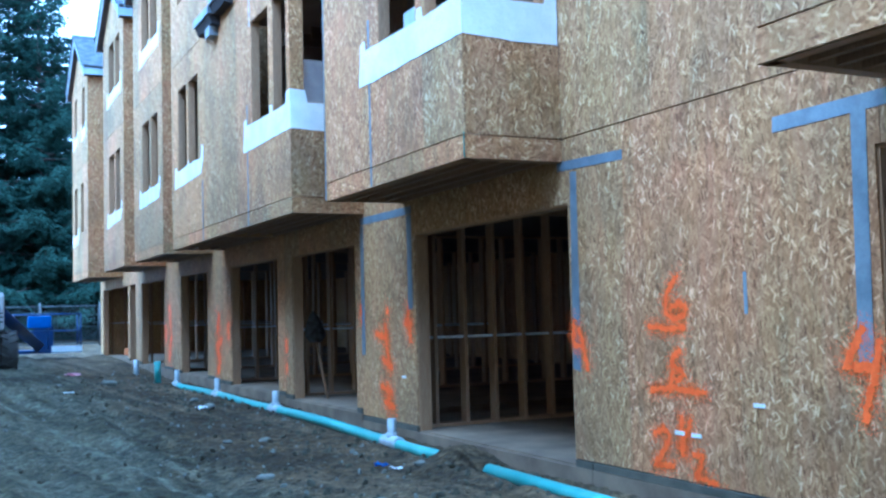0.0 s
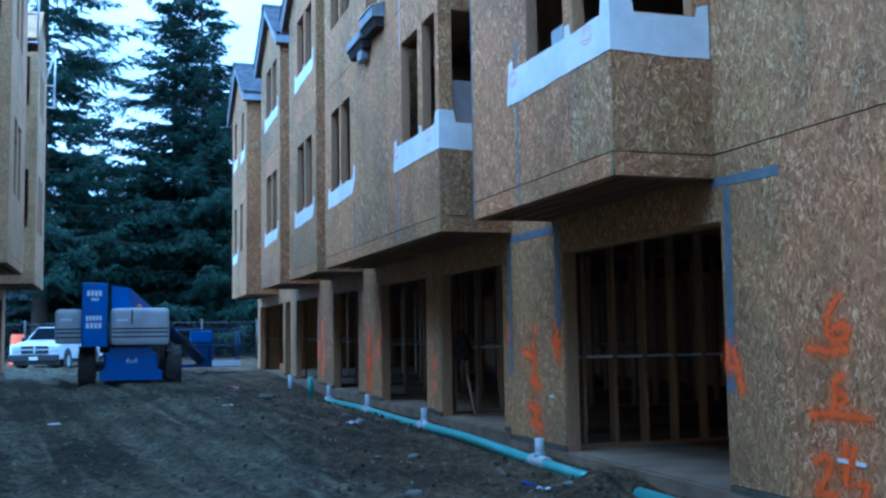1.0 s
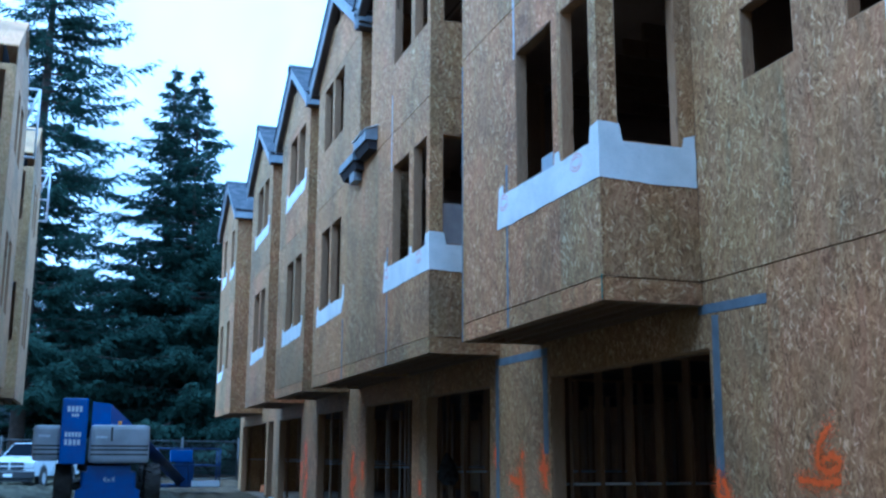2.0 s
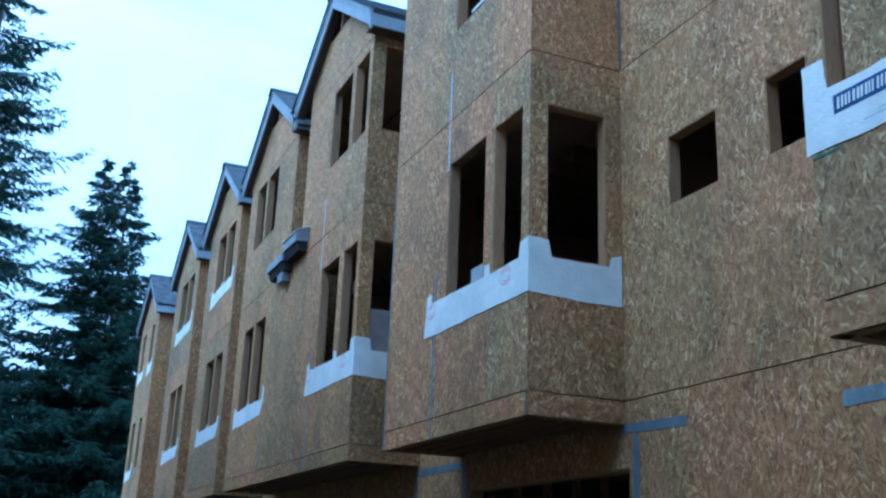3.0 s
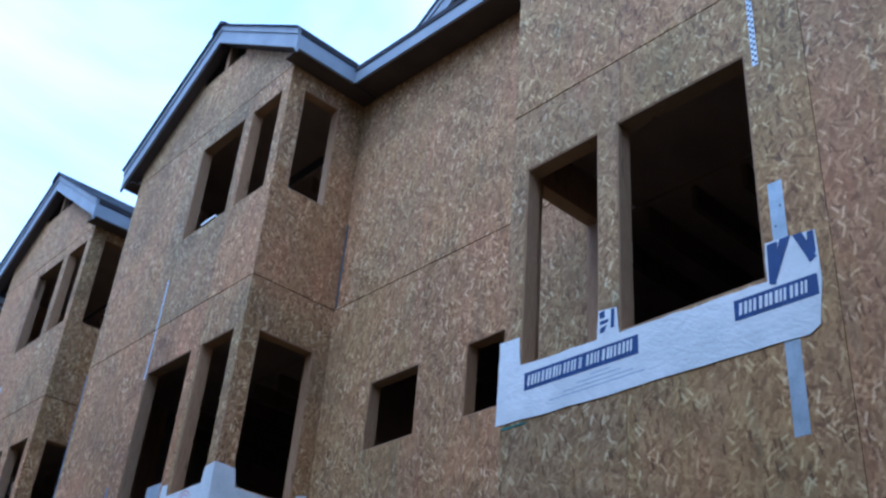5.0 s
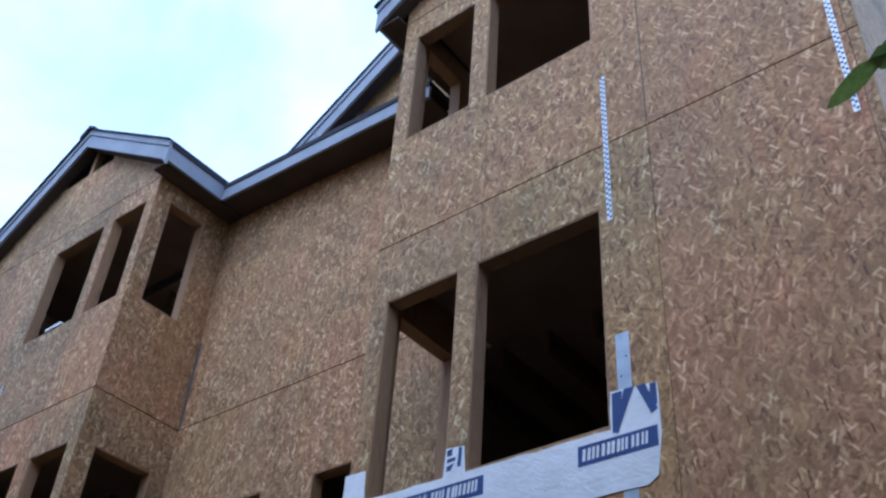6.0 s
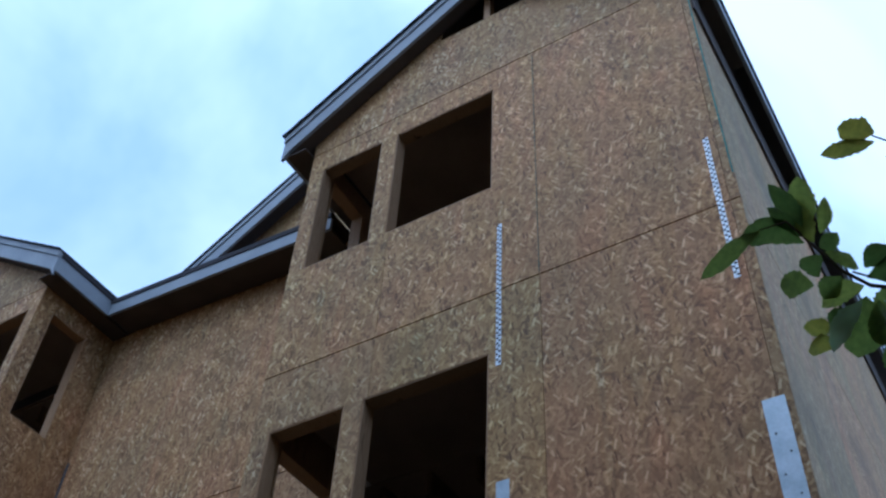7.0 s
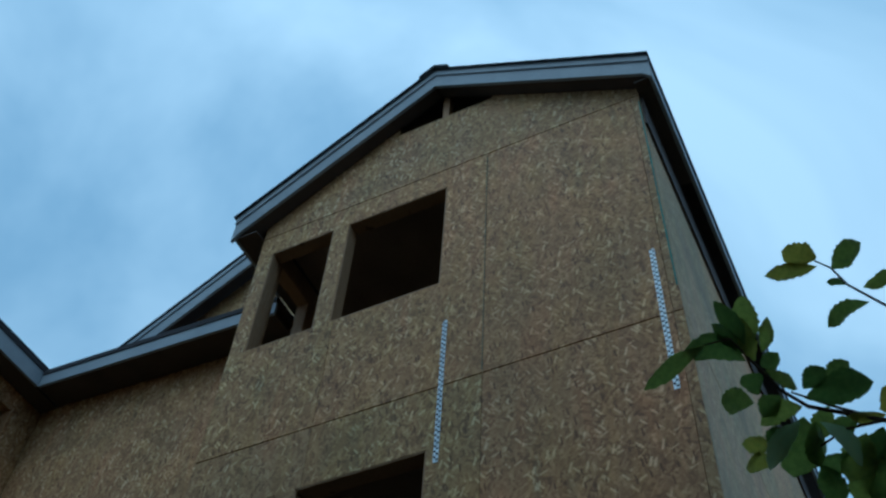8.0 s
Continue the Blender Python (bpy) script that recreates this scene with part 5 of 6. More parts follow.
bars(boom_end, -0.38, -0.04, LY - 0.552, gz + 1.50, gz + 1.60, 5, DECAL)
bars(boom_end, -0.38, -0.04, LY - 0.552, gz + 1.33, gz + 1.45, 4, DECAL)
four = bpy.data.curves.new("drive_mark", "FONT")
four.body, four.size, four.extrude, four.align_x = "4x4", 0.17, 0.002, "CENTER"
four.materials.append(DECAL)
mark = new("drive_mark", four)
mark.parent = lift
mark.matrix_parent_inverse = Matrix.Translation(-lift.location)
mark.matrix_basis = pose(0.58, LY - 0.126, gz + 0.55, 90, 0, 0)
part("boom", prism(bmesh.new(), [(0.15, LY + 0.3, gz + 1.75), (0.15, LY + 0.3, gz + 2.3), (0.55, LY + 0.3, gz + 2.25), (0.55, LY + 0.3, gz + 1.75)], (0.75, 2.2, -0.55)), LIFT_BLUE, lift)
part("boom", tube(bmesh.new(), [(1.25, LY + 2.4, gz + 1.55), (2.75, LY + 8.0, gz + 0.45)], 0.2, 4), LIFT_DARK, lift, "dark blue lowered boom")
part("beacon", tube(bmesh.new(), [(0.75, LY + 0.2, gz + 1.77), (0.75, LY + 0.2, gz + 1.87)], 0.04, 10), plain("amber_plastic", (0.7, 0.3, 0.04), (0.6, 0.24, 0.03)), lift)
px, py, pz = 2.85, LY + 8.6, gz + 0.20
deck = part("platform", boxes(bmesh.new(), (px - 0.75, px + 1.15, py - 0.4, py + 0.4, pz, pz + 0.1)), LIFT_DARK, lift, "blue work platform", bevel=0.02)
part("control_box", boxes(bmesh.new(), (px - 0.35, px + 0.3, py - 0.42, py - 0.2, pz + 0.75, pz + 1.1)), LIFT_BLUE, deck, bevel=0.03)
part("front_panel", boxes(bmesh.new(), (px - 0.2, px + 0.35, py - 0.38, py - 0.34, pz + 0.1, pz + 0.8)), LIFT_DARK, deck)
part("toe_plate", boxes(bmesh.new(), (px + 0.3, px + 1.15, py - 0.43, py - 0.405, pz + 0.02, pz + 0.2)), DECAL, deck, "pale toe plate")
for k, (x, y) in enumerate(((-0.72, -0.38), (0.2, -0.38), (1.12, -0.38), (-0.72, 0.38), (1.12, 0.38))):
    part("rail_post", tube(bmesh.new(), [(px + x, py + y, pz + 0.1), (px + x, py + y, pz + 1.15)], 0.022, 8), LIFT_DARK, deck)
for z in (0.65, 1.15):
    part("rail", tube(bmesh.new(), [(px - 0.72, py + 0.38, pz + z), (px - 0.72, py - 0.38, pz + z), (px + 1.12, py - 0.38, pz + z), (px + 1.12, py + 0.38, pz + z), (px - 0.72, py + 0.38, pz + z)], 0.022, 8), LIFT_DARK, deck)
lift.location.x -= 0.03

# white pickup, seen from the front
CAR_WHITE = plain("white_car_paint", (0.60, 0.64, 0.67), (0.52, 0.56, 0.60), 2.0, 0.3, bump=0.0, spec=0.6)
CAR_DARK = plain("dark_trim", (0.02, 0.022, 0.026), (0.03, 0.032, 0.036), 6.0, 0.4, bump=0.0)
GLASS = Mat("tinted_glass", rough=0.3, spec=0.0).colour((0.008, 0.010, 0.014)).m
LAMP = plain("headlamp_lens", (0.65, 0.7, 0.74), (0.5, 0.55, 0.6), 12.0, 0.15, bump=0.0, spec=0.8)
TX, TY, TZ = -1.76, 40.8, 0.37
truck = thing("pickup_truck", "white pickup truck with a dark grille, parked", "pickup truck", (TX, TY + 2.5, TZ))
body = bmesh.new()
prism(body, [(TX - 0.9, TY + 0.1, TZ + 0.42), (TX - 0.9, TY, TZ + 0.6), (TX - 0.9, TY + 0.05, TZ + 0.98), (TX - 0.9, TY + 1.35, TZ + 1.12), (TX - 0.9, TY + 5.2, TZ + 1.12), (TX - 0.9, TY + 5.2, TZ + 0.45)], (1.8, 0, 0))
body_ob = part("body", body, CAR_WHITE, truck, "white painted body", bevel=0.06)
cab = bmesh.new()
lo = [(TX - 0.85, TY + 1.2), (TX + 0.85, TY + 1.2), (TX + 0.85, TY + 3.3), (TX - 0.85, TY + 3.3)]
hi = [(TX - 0.62, TY + 1.95), (TX + 0.62, TY + 1.95), (TX + 0.64, TY + 3.1), (TX - 0.64, TY + 3.1)]
vl, vh = [cab.verts.new((x, y, TZ + 1.08)) for x, y in lo], [cab.verts.new((x, y, TZ + 1.66)) for x, y in hi]
cab.faces.new(vl[::-1]), cab.faces.new(vh)
for k in range(4):
    cab.faces.new((vl[k], vl[(k + 1) % 4], vh[(k + 1) % 4], vh[k]))
part("cab", cab, CAR_WHITE, truck, "white painted cab", bevel=0.05)
part("windscreen", prism(bmesh.new(), [(TX - 0.74, TY + 1.24, TZ + 1.13), (TX + 0.74, TY + 1.24, TZ + 1.13), (TX + 0.58, TY + 1.87, TZ + 1.62), (TX - 0.58, TY + 1.87, TZ + 1.62)], (0, -0.02, 0.01)), GLASS, truck, "dark windscreen")
part("side_window", prism(bmesh.new(), [(TX + 0.86, TY + 1.5, TZ + 1.14), (TX + 0.86, TY + 3.1, TZ + 1.14), (TX + 0.69, TY + 3.0, TZ + 1.58), (TX + 0.69, TY + 2.05, TZ + 1.58)], (0.015, 0, 0.004)), GLASS, truck)
for s in (-1, 1):
    for wy in (0.95, 4.2):
        part("wheel_arch", tube(bmesh.new(), [(TX + s * 0.904, TY + wy, TZ + 0.40), (TX + s * 0.885, TY + wy, TZ + 0.40)], 0.45, 20), CAR_DARK, body_ob)
    part("door_seam", boxes(bmesh.new(), (TX + s * 0.905 - 0.006, TX + s * 0.905 + 0.006, TY + 2.2, TY + 2.22, TZ + 0.5, TZ + 1.08)), CAR_DARK, body_ob)
part("hood", prism(bmesh.new(), [(TX - 0.72, TY + 0.03, TZ + 0.95), (TX - 0.72, TY + 0.12, TZ + 1.06), (TX - 0.72, TY + 1.3, TZ + 1.17), (TX - 0.72, TY + 1.3, TZ + 1.05)], (1.44, 0, 0)), CAR_WHITE, truck, "raised white hood", bevel=0.03)
grille = part("grille", boxes(bmesh.new(), (TX - 0.5, TX + 0.5, TY - 0.03, TY + 0.02, TZ + 0.66, TZ + 0.94)), CAR_DARK, truck, "dark crossed grille", bevel=0.015)
part("grille_bar", boxes(bmesh.new(), (TX - 0.52, TX + 0.52, TY - 0.045, TY - 0.03, TZ + 0.785, TZ + 0.825)), CAR_WHITE, grille)
part("grille_bar", boxes(bmesh.new(), (TX - 0.03, TX + 0.03, TY - 0.045, TY - 0.03, TZ + 0.66, TZ + 0.78)), CAR_WHITE, grille)
part("grille_bar", boxes(bmesh.new(), (TX - 0.03, TX + 0.03, TY - 0.045, TY - 0.03, TZ + 0.83, TZ + 0.94)), CAR_WHITE, grille)
for s in (-1, 1):
    part("headlight", boxes(bmesh.new(), (TX + s * 0.70 - 0.16, TX + s * 0.70 + 0.16, TY - 0.025, TY + 0.03, TZ + 0.74, TZ + 0.92)), LAMP, truck, bevel=0.02)
    part("mirror", boxes(bmesh.new(), (TX + s * 1.0 - 0.09, TX + s * 1.0 + 0.09, TY + 1.5, TY + 1.6, TZ + 1.1, TZ + 1.26)), CAR_DARK, truck, bevel=0.02)
    for wy in (0.95, 4.2):
        wheel(truck, TX + s * 0.82, TY + wy, TZ + 0.36, 0.36, 0.24, lugs=20)
bump_ob = part("bumper", boxes(bmesh.new(), (TX - 0.92, TX + 0.92, TY - 0.12, TY + 0.02, TZ + 0.36, TZ + 0.62)), CAR_DARK, truck, "dark bumper", bevel=0.04)
part("plate", boxes(bmesh.new(), (TX - 0.16, TX + 0.16, TY - 0.13, TY - 0.12, TZ + 0.42, TZ + 0.54)), DECAL, bump_ob, "blank pale number plate")
part("valance", boxes(bmesh.new(), (TX - 0.8, TX + 0.8, TY + 0.02, TY + 0.1, TZ + 0.25, TZ + 0.4)), CAR_DARK, truck)
truck.rotation_euler.z = -0.30

# site fence behind
fence = thing("site_fence", "temporary wire fence of dull steel tube panels", "fence", (4.0, 46.0, 0.48))
for k in range(9):
    x = -8 + 2.4 * k
    part("fence_post", tube(bmesh.new(), [(x, 46, 0.45), (x, 46, 2.35)], 0.035, 8), RAIL, fence)
    pan = part("fence_panel", tube(bmesh.new(), [(x + 0.08, 46, 0.6), (x + 0.08, 46, 2.2), (x + 2.32, 46, 2.2), (x + 2.32, 46, 0.6), (x + 0.08, 46, 0.6)], 0.026, 6), RAIL, fence)
    wires = bmesh.new()
    for j in range(1, 18):
        boxes(wires, (x + 0.08 + 0.124 * j - 0.004, x + 0.08 + 0.124 * j + 0.004, 45.996, 46.004, 0.62, 2.18))
    for j in range(1, 9):
        boxes(wires, (x + 0.1, x + 2.3, 45.99, 45.995, 0.6 + 0.175 * j, 0.608 + 0.175 * j))
    part("wire_mesh", wires, RAIL, pan, kind="stuff")

# safety barrel, far shed and a heap of orange netting in the last garage
ORANGE = plain("orange_plastic", (0.75, 0.14, 0.03), (0.6, 0.1, 0.02), 6.0, 0.5)
barrel = thing("safety_barrel", "orange plastic safety barrel with a white band", "barrel", (-3.42, 45.2, 0.5))
part("drum", tube(bmesh.new(), [(-3.42, 45.2, 0.5), (-3.42, 45.2, 0.62), (-3.42, 45.2, 0.64), (-3.42, 45.2, 1.78)], [0.36, 0.36, 0.29, 0.25], 20), ORANGE, barrel)
part("band", tube(bmesh.new(), [(-3.42, 45.2, 0.65), (-3.42, 45.2, 1.36)], [0.302, 0.276], 20), DECAL, barrel, "white reflective band")
net = thing("orange_netting", "heap of orange plastic netting on a garage slab", "netting", (5.75, 33.3, 0.43))
bm = bmesh.new()
bmesh.ops.create_uvsphere(bm, u_segments=24, v_segments=12, radius=1.0)
for v in bm.verts:
    k = 1 + 0.3 * noise.noise(v.co * 2.2)
    v.co = Vector((5.75, 33.3, 0.43)) + Vector((v.co.x * 0.36, v.co.y * 0.6, max(0.0, v.co.z) * 0.36)) * k
# orange darkened in its colour for the shade inside the garage
part("net_heap", bm, plain("dimmed_orange_net", (0.34, 0.12, 0.02), (0.20, 0.06, 0.012), 14.0, 0.8, bump=0.6), net)
SIDING = plain("pale_siding", (0.42, 0.48, 0.56), (0.36, 0.42, 0.5), 2.0, 0.7)
shed = thing("far_house", "low pale blue house with a dark roof beyond the fence", "house", (-8.0, 66.0, 0.5))
wall_ob = part("wall", boxes(bmesh.new(), (-13, -2.9, 66, 74, 0.4, 5.3)), SIDING, shed)
for k in range(24):
    part("siding_board", boxes(bmesh.new(), (-13.02, -2.88, 65.97, 66.0, 0.45 + 0.2 * k, 0.632 + 0.2 * k)), SIDING, wall_ob)
part("roof", prism(bmesh.new(), [(-13.6, 65.4, 5.2), (-13.6, 70, 7.0), (-13.6, 74.6, 5.2), (-13.6, 74.6, 5.4), (-13.6, 70, 7.25), (-13.6, 65.4, 5.4)], (11.2, 0, 0)), SHINGLE, shed, "dark shingle roof")
part("porch_roof", prism(bmesh.new(), [(-5.6, 64.2, 2.85), (-1.7, 64.2, 4.55), (-1.7, 64.2, 4.8), (-5.6, 64.2, 3.1)], (0, 1.7, 0)), SHINGLE, shed, "dark sloping porch roof")


# ---- the row across the lane ----
LEFT_X, LEFT_Z = -2.60, 0.12


def across(y0, y1, wins, label):
    """A house like those of the first row, mirrored to the other side of the lane."""
    h = thing("townhouse", label, "townhouse", (XW, y0, 0.0), group="townhouses across the lane")
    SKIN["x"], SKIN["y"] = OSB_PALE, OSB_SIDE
    bay(h, y0, y1, wins, wins, near_side=(SIDE2, SIDE3))
    bare_roof(h, y0, y1, 9.0)
    ground_wall(h, y0 - 3.6, y1 - 0.1, 0.55, [(y0 + 0.1, y0 + 2.6, 2.46)], y0 + 1.0)
    main_wall(h, y0 - 3.6, y0)
    part("floor_deck", boxes(bmesh.new(), (XW + 0.21, 9.0, y0 - 3.5, y1, 2.78, 2.95)), SHADED_BOARD, h)
    part("floor_deck", boxes(bmesh.new(), (XW + 0.21, 9.0, y0 - 3.5, y1, 5.86, 6.05)), SHADED_BOARD, h)
    part("back_wall", boxes(bmesh.new(), (9.0, 9.1, y0 - 3.6, y1, 0.3, 8.8)), OSB_SIDE, h)
    part("end_wall", boxes(bmesh.new(), (XW + 0.16, 9.0, y1 - 0.12, y1 - 0.1, 0.3, 8.8)), OSB_SIDE, h)
    h.location, h.scale = (LEFT_X, y0, LEFT_Z), (-1, 1, 1)
    return h


A_LABEL = "unfinished pale strand board townhouse across the dirt lane"
across(26.6, 30.2, [(27.5, 28.1), (28.4, 29.1)], A_LABEL)
twin = across(19.4, 23.0, [(20.3, 20.9), (21.2, 21.9)], A_LABEL)
# copies continue the row; those out of view are added to block sky light
for y in (12.2, 5.0, -2.2, -9.4, -16.6, -23.8):
    copy_thing(twin, Matrix.Translation((LEFT_X, y, LEFT_Z)))
WHITE_TUBE = plain("white_painted_tube", (0.72, 0.76, 0.8), (0.6, 0.64, 0.68), 8.0, 0.45, 0.1)
for ly, lz in ((30.1, 8.72), (22.9, 8.55)):
    rack = thing("roof_rack", "white ladder-like roof bracket on an eave corner", "roof bracket", (-1.66, ly, lz), group="roof brackets")
    for x in (-2.02, -1.72):
        part("side_rail", tube(bmesh.new(), [(x, ly, lz - 0.05), (x + 0.28, ly, lz + 0.82)], 0.03, 8), WHITE_TUBE, rack)
    for k in range(4):
        x, z = -2.02 + 0.28 * (k + 0.6) / 3.6, lz + 0.82 * (k + 0.6) / 3.6
        part("rung", tube(bmesh.new(), [(x, ly, z), (x + 0.30, ly, z)], 0.022, 8), WHITE_TUBE, rack)
    part("pole", tube(bmesh.new(), [(-1.44, ly, lz + 0.82), (-1.45, ly, lz - 0.75)], 0.024, 8), WHITE_TUBE, rack)
    for z in (-0.1, -0.72):
        part("foot_bar", tube(bmesh.new(), [(-1.45, ly, lz + z), (-1.70, ly, lz + z)], 0.024, 8), WHITE_TUBE, rack)


# ---- conifers ----
def foliage_material(name, dark, light, through, rough=0.6, spec=0.3):
    a = Mat(name, rough=rough, spec=spec)
    n = a.noise(0.8, 4.0)
    c = a.mix(0.5, a.ramp(n, [(0.3, dark), (0.7, light)]), a.ramp(a.island(), [(0.0, dark), (1.0, light)]))
    a.colour(c)
    leaf = a.n.new("ShaderNodeBsdfTranslucent")
    leaf.inputs["Color"].default_value = (*through, 1)
    mixer = a.n.new("ShaderNodeMixShader")
    mixer.inputs[0].default_value = 0.25
    out = a.n["Material Output"]
    a.l.new(a.b.outputs[0], mixer.inputs[1])
    a.l.new(leaf.outputs[0], mixer.inputs[2])
    a.l.new(mixer.outputs[0], out.inputs["Surface"])
    return a.m


NEEDLES = foliage_material("fir_needles", (0.018, 0.034, 0.027), (0.060, 0.098, 0.072), (0.045, 0.075, 0.05), 0.85, 0.12)
BARK = plain("fir_bark", (0.10, 0.075, 0.058), (0.06, 0.045, 0.036), 3.0, 0.95, bump=0.7, fine=14.0)


def conifer(height, spread, seed, bare=0.12, thin=1.0):
    """A tall fir: tapered trunk, limbs that droop and turn up at their tips, and fine hanging needle twigs along them."""
    rnd = random.Random(seed)
    tree = thing("fir_tree", "tall dark green fir with drooping ragged limbs", "tree", group="fir trees beyond the lane")
    tree["own_axes"] = 1
    lean = rnd.uniform(-0.3, 0.3)
    part("trunk", tube(bmesh.new(), [(lean * (k / 8) ** 2, 0, height * k / 8) for k in range(9)], [height * 0.009 * (1.04 - k / 8) + 0.02 for k in range(9)], 10), BARK, tree)
    limbs, verts, faces = bmesh.new(), [], []
    z = height * bare
    while z < height * 0.99:
        up = z / height
        for _ in range(rnd.choice((4, 5, 6, 6))):
            reach = spread * (1 - up) ** 1.08 * rnd.uniform(0.45, 1.15) + 0.16
            if rnd.random() < 0.08:
                reach *= 1.4
            turn = rnd.uniform(0, math.tau)
            droop = rnd.uniform(0.20, 0.42) * (1 - 0.6 * up)
            out = Vector((math.cos(turn), math.sin(turn), 0))
            side = Vector((-out.y, out.x, 0))
            start = Vector((lean * up ** 2, 0, z + rnd.uniform(-0.3, 0.3)))

            def along(t):
                return start + out * reach * t + Vector((0, 0, reach * (0.10 * t - droop * t * t + 0.24 * t ** 4)))
            tube(limbs, [along(t) for t in (0, 0.35, 0.7, 1.0)], [0.014 + 0.012 * reach, 0.012 + 0.006 * reach, 0.012, 0.004], 4, ends=False)
            n = max(5, int(reach * 5.5 * thin))
            for k in range(n):
                t = 0.12 + 0.88 * (k + rnd.random()) / n
                c = along(t)
                half = (0.24 * reach * (1.05 - t) + 0.34 * min(1.0, 0.3 + 5 * (1 - up))) * rnd.uniform(0.6, 1.2)
                for s in (-1, 1):
                    d = (out * rnd.uniform(0.4, 0.9) + side * s * rnd.uniform(0.3, 1.0) + Vector((0, 0, rnd.uniform(-0.6, 0.1)))).normalized()
                    w = d.cross(Vector((0.05, 0.03, 1))).normalized()
                    m = max(5, int(half * 13))
                    for f in range(m):
                        u = (f + rnd.random()) / m
                        a0 = c + d * half * u
                        spin = rnd.uniform(-1.1, 1.1)
                        e = (d * math.cos(spin) + w * math.sin(spin) + Vector((0, 0, rnd.uniform(-0.85, 0.15)))).normalized()
                        q = e.cross(Vector((rnd.uniform(-1, 1), rnd.uniform(-1, 1), 0.6))).normalized() * rnd.uniform(0.03, 0.06)
                        tip = a0 + e * rnd.uniform(0.2, 0.42) * (1.15 - 0.4 * u)
                        i = len(verts)
                        verts.extend((a0 - q, a0 + q, tip))
                        faces.append((i, i + 1, i + 2))
        z += height * rnd.uniform(0.008, 0.018) + 0.12
    part("limb_wood", limbs, BARK, tree, kind="stuff")
    me = bpy.data.meshes.new("crown")
    me.from_pydata([tuple(v) for v in verts], [], faces)
    me.materials.append(NEEDLES)
    crown = new("crown", me)
    crown.parent = tree
    tagged(crown, "ragged crown of drooping needle sprays", kind="stuff")
    return tree


fir_a, fir_b, fir_c = conifer(24.2, 9.4, 4, bare=0.04), conifer(42.0, 9.4, 9, bare=0.10, thin=0.9), conifer(20.0, 5.6, 15, bare=0.02)
for ob, x, y, turn in ((fir_a, 5.25, 60.0, 0.0), (fir_b, -3.35, 58.0, 0.7), (fir_c, -7.5, 84.0, 0.0)):
    ob.matrix_basis = Matrix.Translation((x, y, 0.45)) @ Matrix.Rotation(turn, 4, "Z")
for src, x, y, turn, k in ((fir_a, 3.7, 61.5, 2.1, 1.02), (fir_c, 0.6, 70.0, 1.2, 0.62), (fir_c, 6.6, 66.0, 4.0, 0.7), (fir_c, -10.5, 72.0, 3.0, 1.2), (fir_c, -4.5, 74.0, 5.0, 0.55),
                           (fir_a, 8.0, 64.0, 1.0, 0.7), (fir_c, 3.0, 72.0, 2.6, 0.7), (fir_c, 13.0, 72.0, 0.5, 0.8), (fir_a, 1.4, 62.0, 5.2, 0.42), (fir_c, -12.0, 76.0, 2.0, 0.9), (fir_c, -17.0, 74.0, 1.0, 1.2),
                           (fir_a, 10.8, 66.0, 3.3, 0.62), (fir_c, -1.4, 69.0, 3.6, 0.42), (fir_c, 1.9, 65.5, 0.4, 0.35), (fir_c, 4.9, 64.0, 1.9, 0.36), (fir_c, 9.0, 62.0, 5.4, 0.4),
                           (fir_c, -2.2, 72.0, 1.0, 0.6), (fir_c, 2.6, 76.0, 2.0, 0.62), (fir_c, 7.2, 74.0, 0.2, 0.7), (fir_c, -0.2, 66.0, 4.4, 0.34), (fir_c, 3.4, 63.5, 3.0, 0.42), (fir_c, -6.4, 71.0, 2.4, 0.6),
                           (fir_c, -1.9, 66.0, 3.3, 0.70), (fir_c, -3.8, 67.5, 0.8, 0.74), (fir_c, -0.3, 68.5, 5.1, 0.62), (fir_c, -5.6, 66.5, 1.6, 0.7)):
    copy_thing(src, Matrix.Translation((x, y, 0.45)) @ Matrix.Rotation(turn, 4, "Z") @ Matrix.Scale(k, 4))


# ---- the leafy branch close to the eye ----
def leaf_material(name="broad_leaf", bloom=0.0):
    """Thin green leaf, some yellower than others, blotched, that lets light through."""
    a = Mat(name, rough=0.45, spec=0.4)
    tone = a.ramp(a.random(), [(0.0, (0.11, 0.165, 0.06)), (0.4, (0.20, 0.255, 0.09)), (0.8, (0.30, 0.33, 0.11)), (1.0, (0.42, 0.36, 0.09))])
    c = a.mix(0.6, tone, a.ramp(a.noise(90.0, 4.0), [(0.35, (0.7, 0.75, 0.7)), (0.65, (1.2, 1.15, 1.0))]), "MULTIPLY")
    c = a.mix(bloom, c, (0.42, 0.52, 0.50))
    a.colour(c)
    a.bump(a.noise(220.0, 2.0), 0.3, 0.001)
    through = a.n.new("ShaderNodeBsdfTranslucent")
    a.l.new(a.mix(1.0, c, (1.5, 1.55, 1.0), "MULTIPLY"), through.inputs["Color"])
    mixer = a.n.new("ShaderNodeMixShader")
    mixer.inputs[0].default_value = 0.42
    a.l.new(a.b.outputs[0], mixer.inputs[1])
    a.l.new(through.outputs[0], mixer.inputs[2])
    a.l.new(mixer.outputs[0], a.n["Material Output"].inputs["Surface"])
    return a.m


LEAF = leaf_material()
LEAF_PALE = leaf_material("leaf_underside", 0.7)
sapling = thing("leafy_sapling", "thin sapling with broad green leaves by the lane", "sapling", (2.7, -1.7, 0.0))
C0, RIGHT, UP, AWAY = Vector((1.488, 0.014, 3.007)), Vector((0.4427, -0.8954, 0.0483)), Vector((-0.7243, -0.3253, 0.6079)), Vector((0.5286, 0.3041, 0.7925))


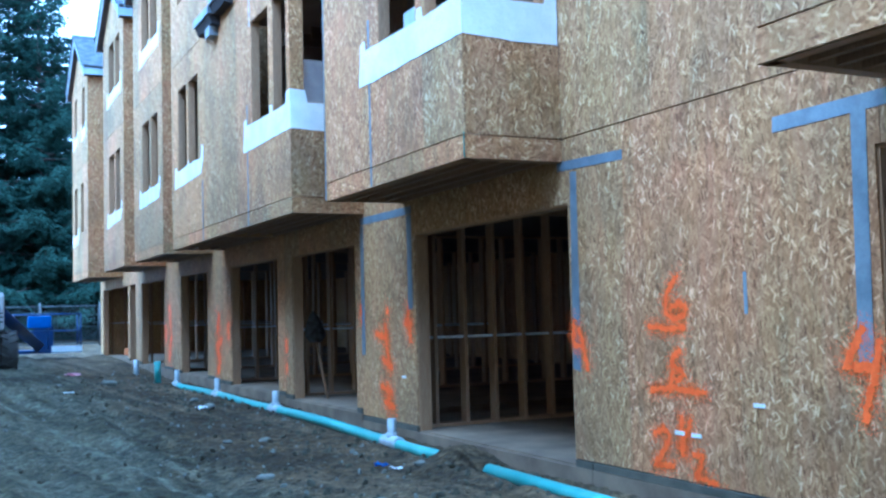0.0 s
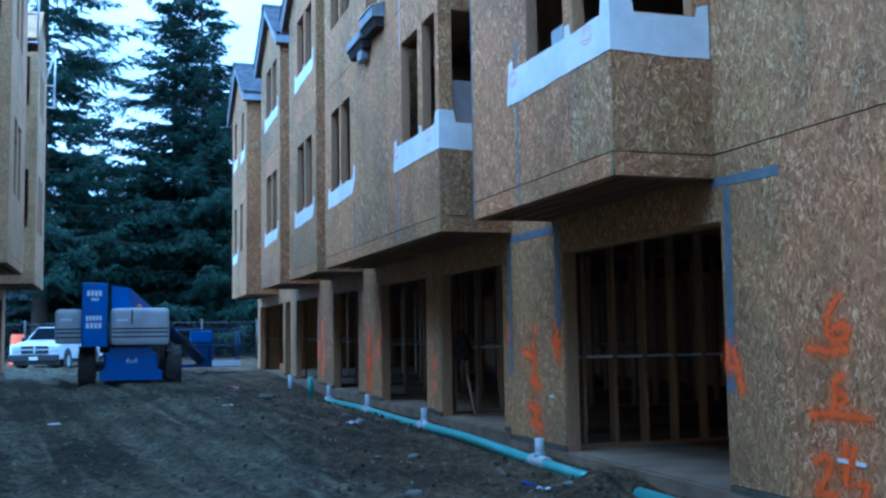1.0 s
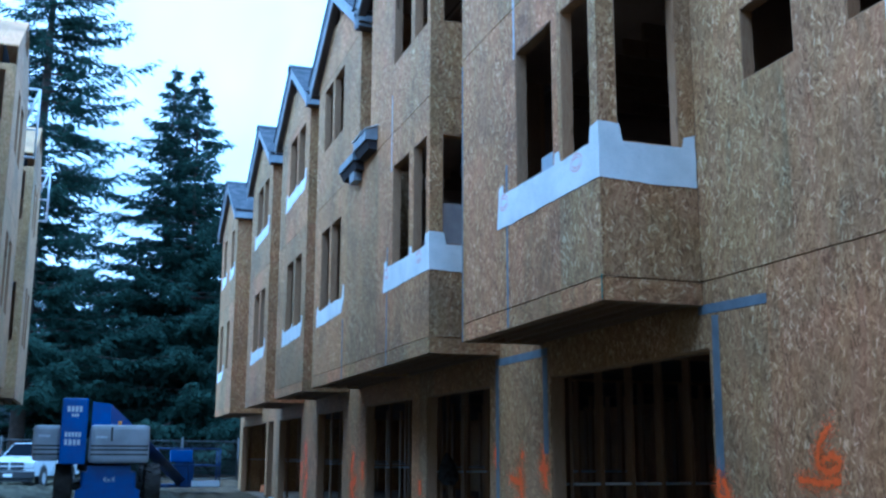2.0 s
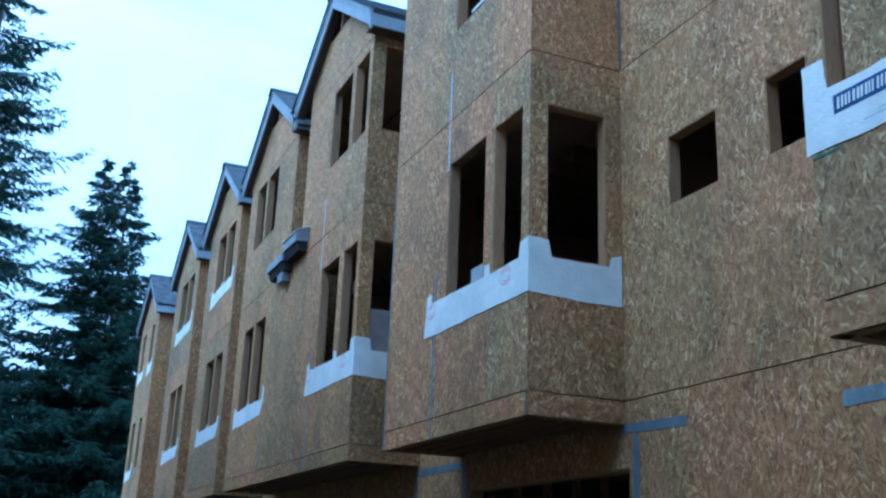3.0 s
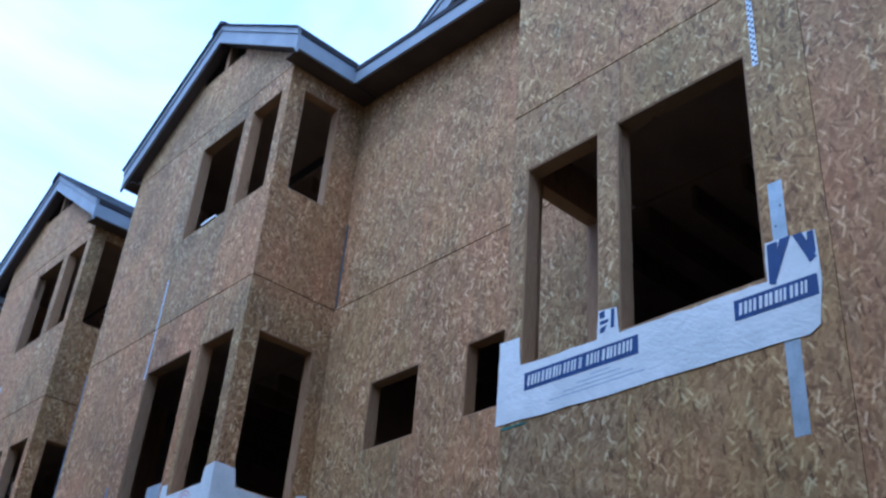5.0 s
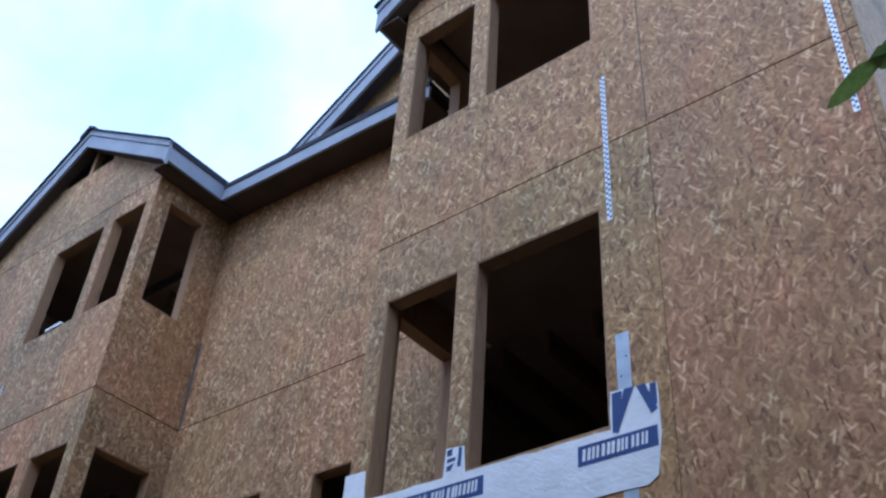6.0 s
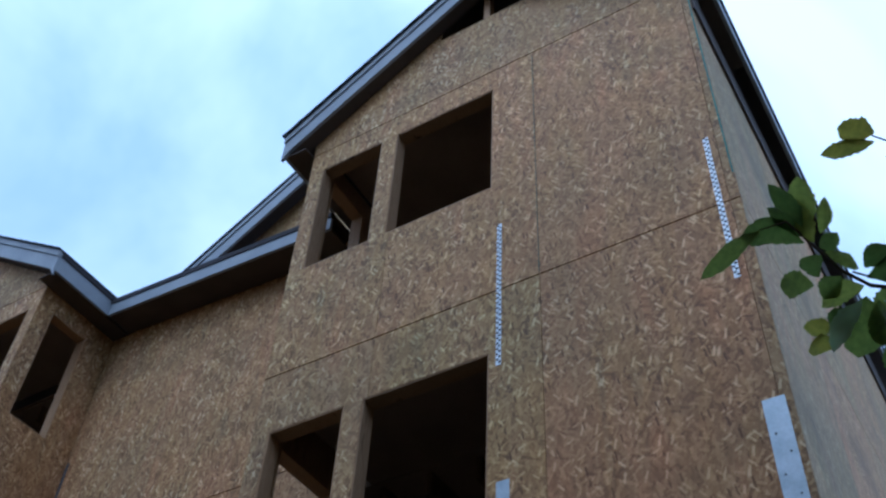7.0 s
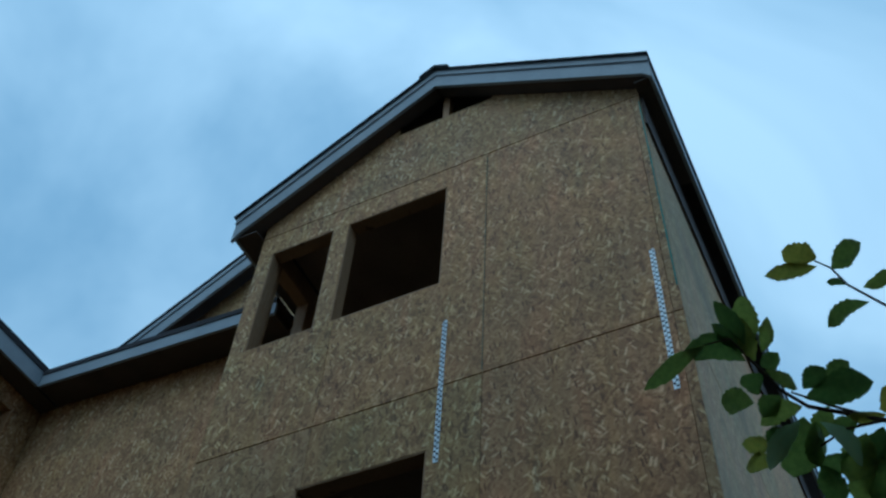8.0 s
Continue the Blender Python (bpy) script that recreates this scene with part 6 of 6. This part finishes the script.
def spot(a, b, c=0.0):
    """A point of the branch: a to the side, b up and c away along it, in millimetres."""
    return C0 + (RIGHT * a + UP * b + AWAY * c) * 0.001


part("trunk", tube(bmesh.new(), [(2.7, -1.7, ground_z(2.7, -1.7) - 0.05), (2.66, -1.6, 0.8), (2.5, -1.4, 1.6), (2.3, -1.15, 2.3), (2.1, -0.9, 2.7)], [0.03, 0.026, 0.022, 0.018, 0.014], 10), BARK, sapling)
part("branch", tube(bmesh.new(), [(2.1, -0.9, 2.7), spot(430, -110, 60), spot(331, -78, 30), spot(186, -50, 8), spot(34, -22), spot(-21, 11), spot(-76, 67), spot(-120, 111), spot(-172, 98)], [0.012, 0.008, 0.006, 0.005, 0.004, 0.0034, 0.003, 0.0024, 0.0015], 8), BARK, sapling)
part("twig", tube(bmesh.new(), [spot(430, -110, 60), spot(331, 111, 40), spot(186, 178, 8), spot(111, 217), spot(78, 250), spot(45, 264)], [0.006, 0.0045, 0.0032, 0.0026, 0.0022, 0.0018], 6), BARK, sapling)
part("twig", tube(bmesh.new(), [spot(186, -50, 8), spot(78, -20, 4), spot(1, 6)], [0.004, 0.003, 0.002], 6), BARK, sapling)
part("twig", tube(bmesh.new(), [spot(186, -50, 8), spot(111, -67, 6), spot(45, -111, 4)], [0.004, 0.003, 0.002], 6), BARK, sapling)


def leaf(a, b, a2, b2, wide, c=0.0, c2=0.0, material=None):
    """A broad pointed leaf from its stalk to its tip, folded along the midrib and a little curled."""
    base, tip = spot(a, b, c), spot(a2, b2, c2)
    run = tip - base
    out = run.normalized()
    face = (AWAY + RIGHT * random.uniform(-0.45, 0.45) + UP * random.uniform(-0.45, 0.45)).normalized()
    side = out.cross(face).normalized()
    face = side.cross(out)
    n, rows_l = 15, []
    bm = bmesh.new()
    curl, twist, bend = random.uniform(-0.16, 0.16), random.uniform(-0.9, 0.9), random.uniform(-0.10, 0.10)
    for i in range(n + 1):
        t = i / n
        w = wide * 0.0005 * (math.sin(math.pi * min(1, t ** 1.15)) ** 0.8 + 0.015) * (1.05 if i % 2 else 0.93) * (1 + random.uniform(-0.07, 0.07))
        m = base + run * t + (face * curl + side * bend) * run.length * math.sin(math.pi * t)
        turn = twist * (t - 0.5)
        flat, lift_l = side * math.cos(turn) + face * math.sin(turn), face * math.cos(turn) - side * math.sin(turn)
        rows_l.append([bm.verts.new(m + flat * w * s * (1 + 0.08 * math.sin(9 * t + s)) + lift_l * abs(s) * w * 0.30) for s in (-1, -0.5, 0, 0.5, 1)])
    for p, q in zip(rows_l, rows_l[1:]):
        for k in range(4):
            bm.faces.new((p[k], p[k + 1], q[k + 1], q[k])).smooth = True
    bmesh.ops.solidify(bm, geom=bm.faces[:], thickness=0.0006)
    part("leaf", bm, material or LEAF, sapling)


# leaves of the upper twig, of the branch's tip, its middle and its base: stalk, tip and width
for v in ((51, 269, -19, 282, 56), (51, 253, -52, 233, 36), (80, 247, 137, 300, 52), (111, 217, 70, 222, 17), (142, 211, 201, 244, 33), (155, 183, 73, 133, 38)):
    leaf(*v)
TIP = ((-169, 98, -290, 11, 36), (-87, 67, -213, 89, 60), (-92, 100, -157, 186, 36), (-81, 89, -96, 196, 52), (-76, 76, -151, 139, 46), (-54, 83, -46, 154, 33), (-59, 56, -22, 83, 38), (-54, 50, 14, 11, 30), (-59, 0, -96, 41, 46), (-70, -17, -141, -13, 54), (-70, 67, -109, 156, 42))
MIDDLE = ((23, 13, 62, 56, 46), (29, -7, 158, 28, 68), (62, 22, 124, 64, 50), (23, -22, -56, -62, 56), (29, -44, 10, -164, 92), (-32, -100, -91, -100, 38), (-26, -131, -91, -140, 46), (1, -67, -37, -111, 62), (45, -50, 62, -144, 62), (78, -22, 56, -100, 50), (-21, 0, -54, -44, 50))
LOW = ((62, -136, 91, -217, 55), (144, -72, 111, -167, 75), (179, -61, 166, -167, 75), (193, -39, 111, -39, 28), (160, -144, 142, -222, 62), (199, -111, 155, -200, 75), (133, -44, 78, -78, 46), (221, -78, 177, -133, 75), (210, -178, 166, -256, 75), (243, -22, 188, 11, 62), (111, -111, 78, -178, 50))
for v in TIP + MIDDLE + LOW:
    leaf(*v, c=random.uniform(-12, 12), c2=random.uniform(-25, 25))
for v in ((7, -44, -54, -140, 46), (45, -47, 124, -131, 36)):
    leaf(*v, c=-30, c2=-40, material=LEAF_PALE)
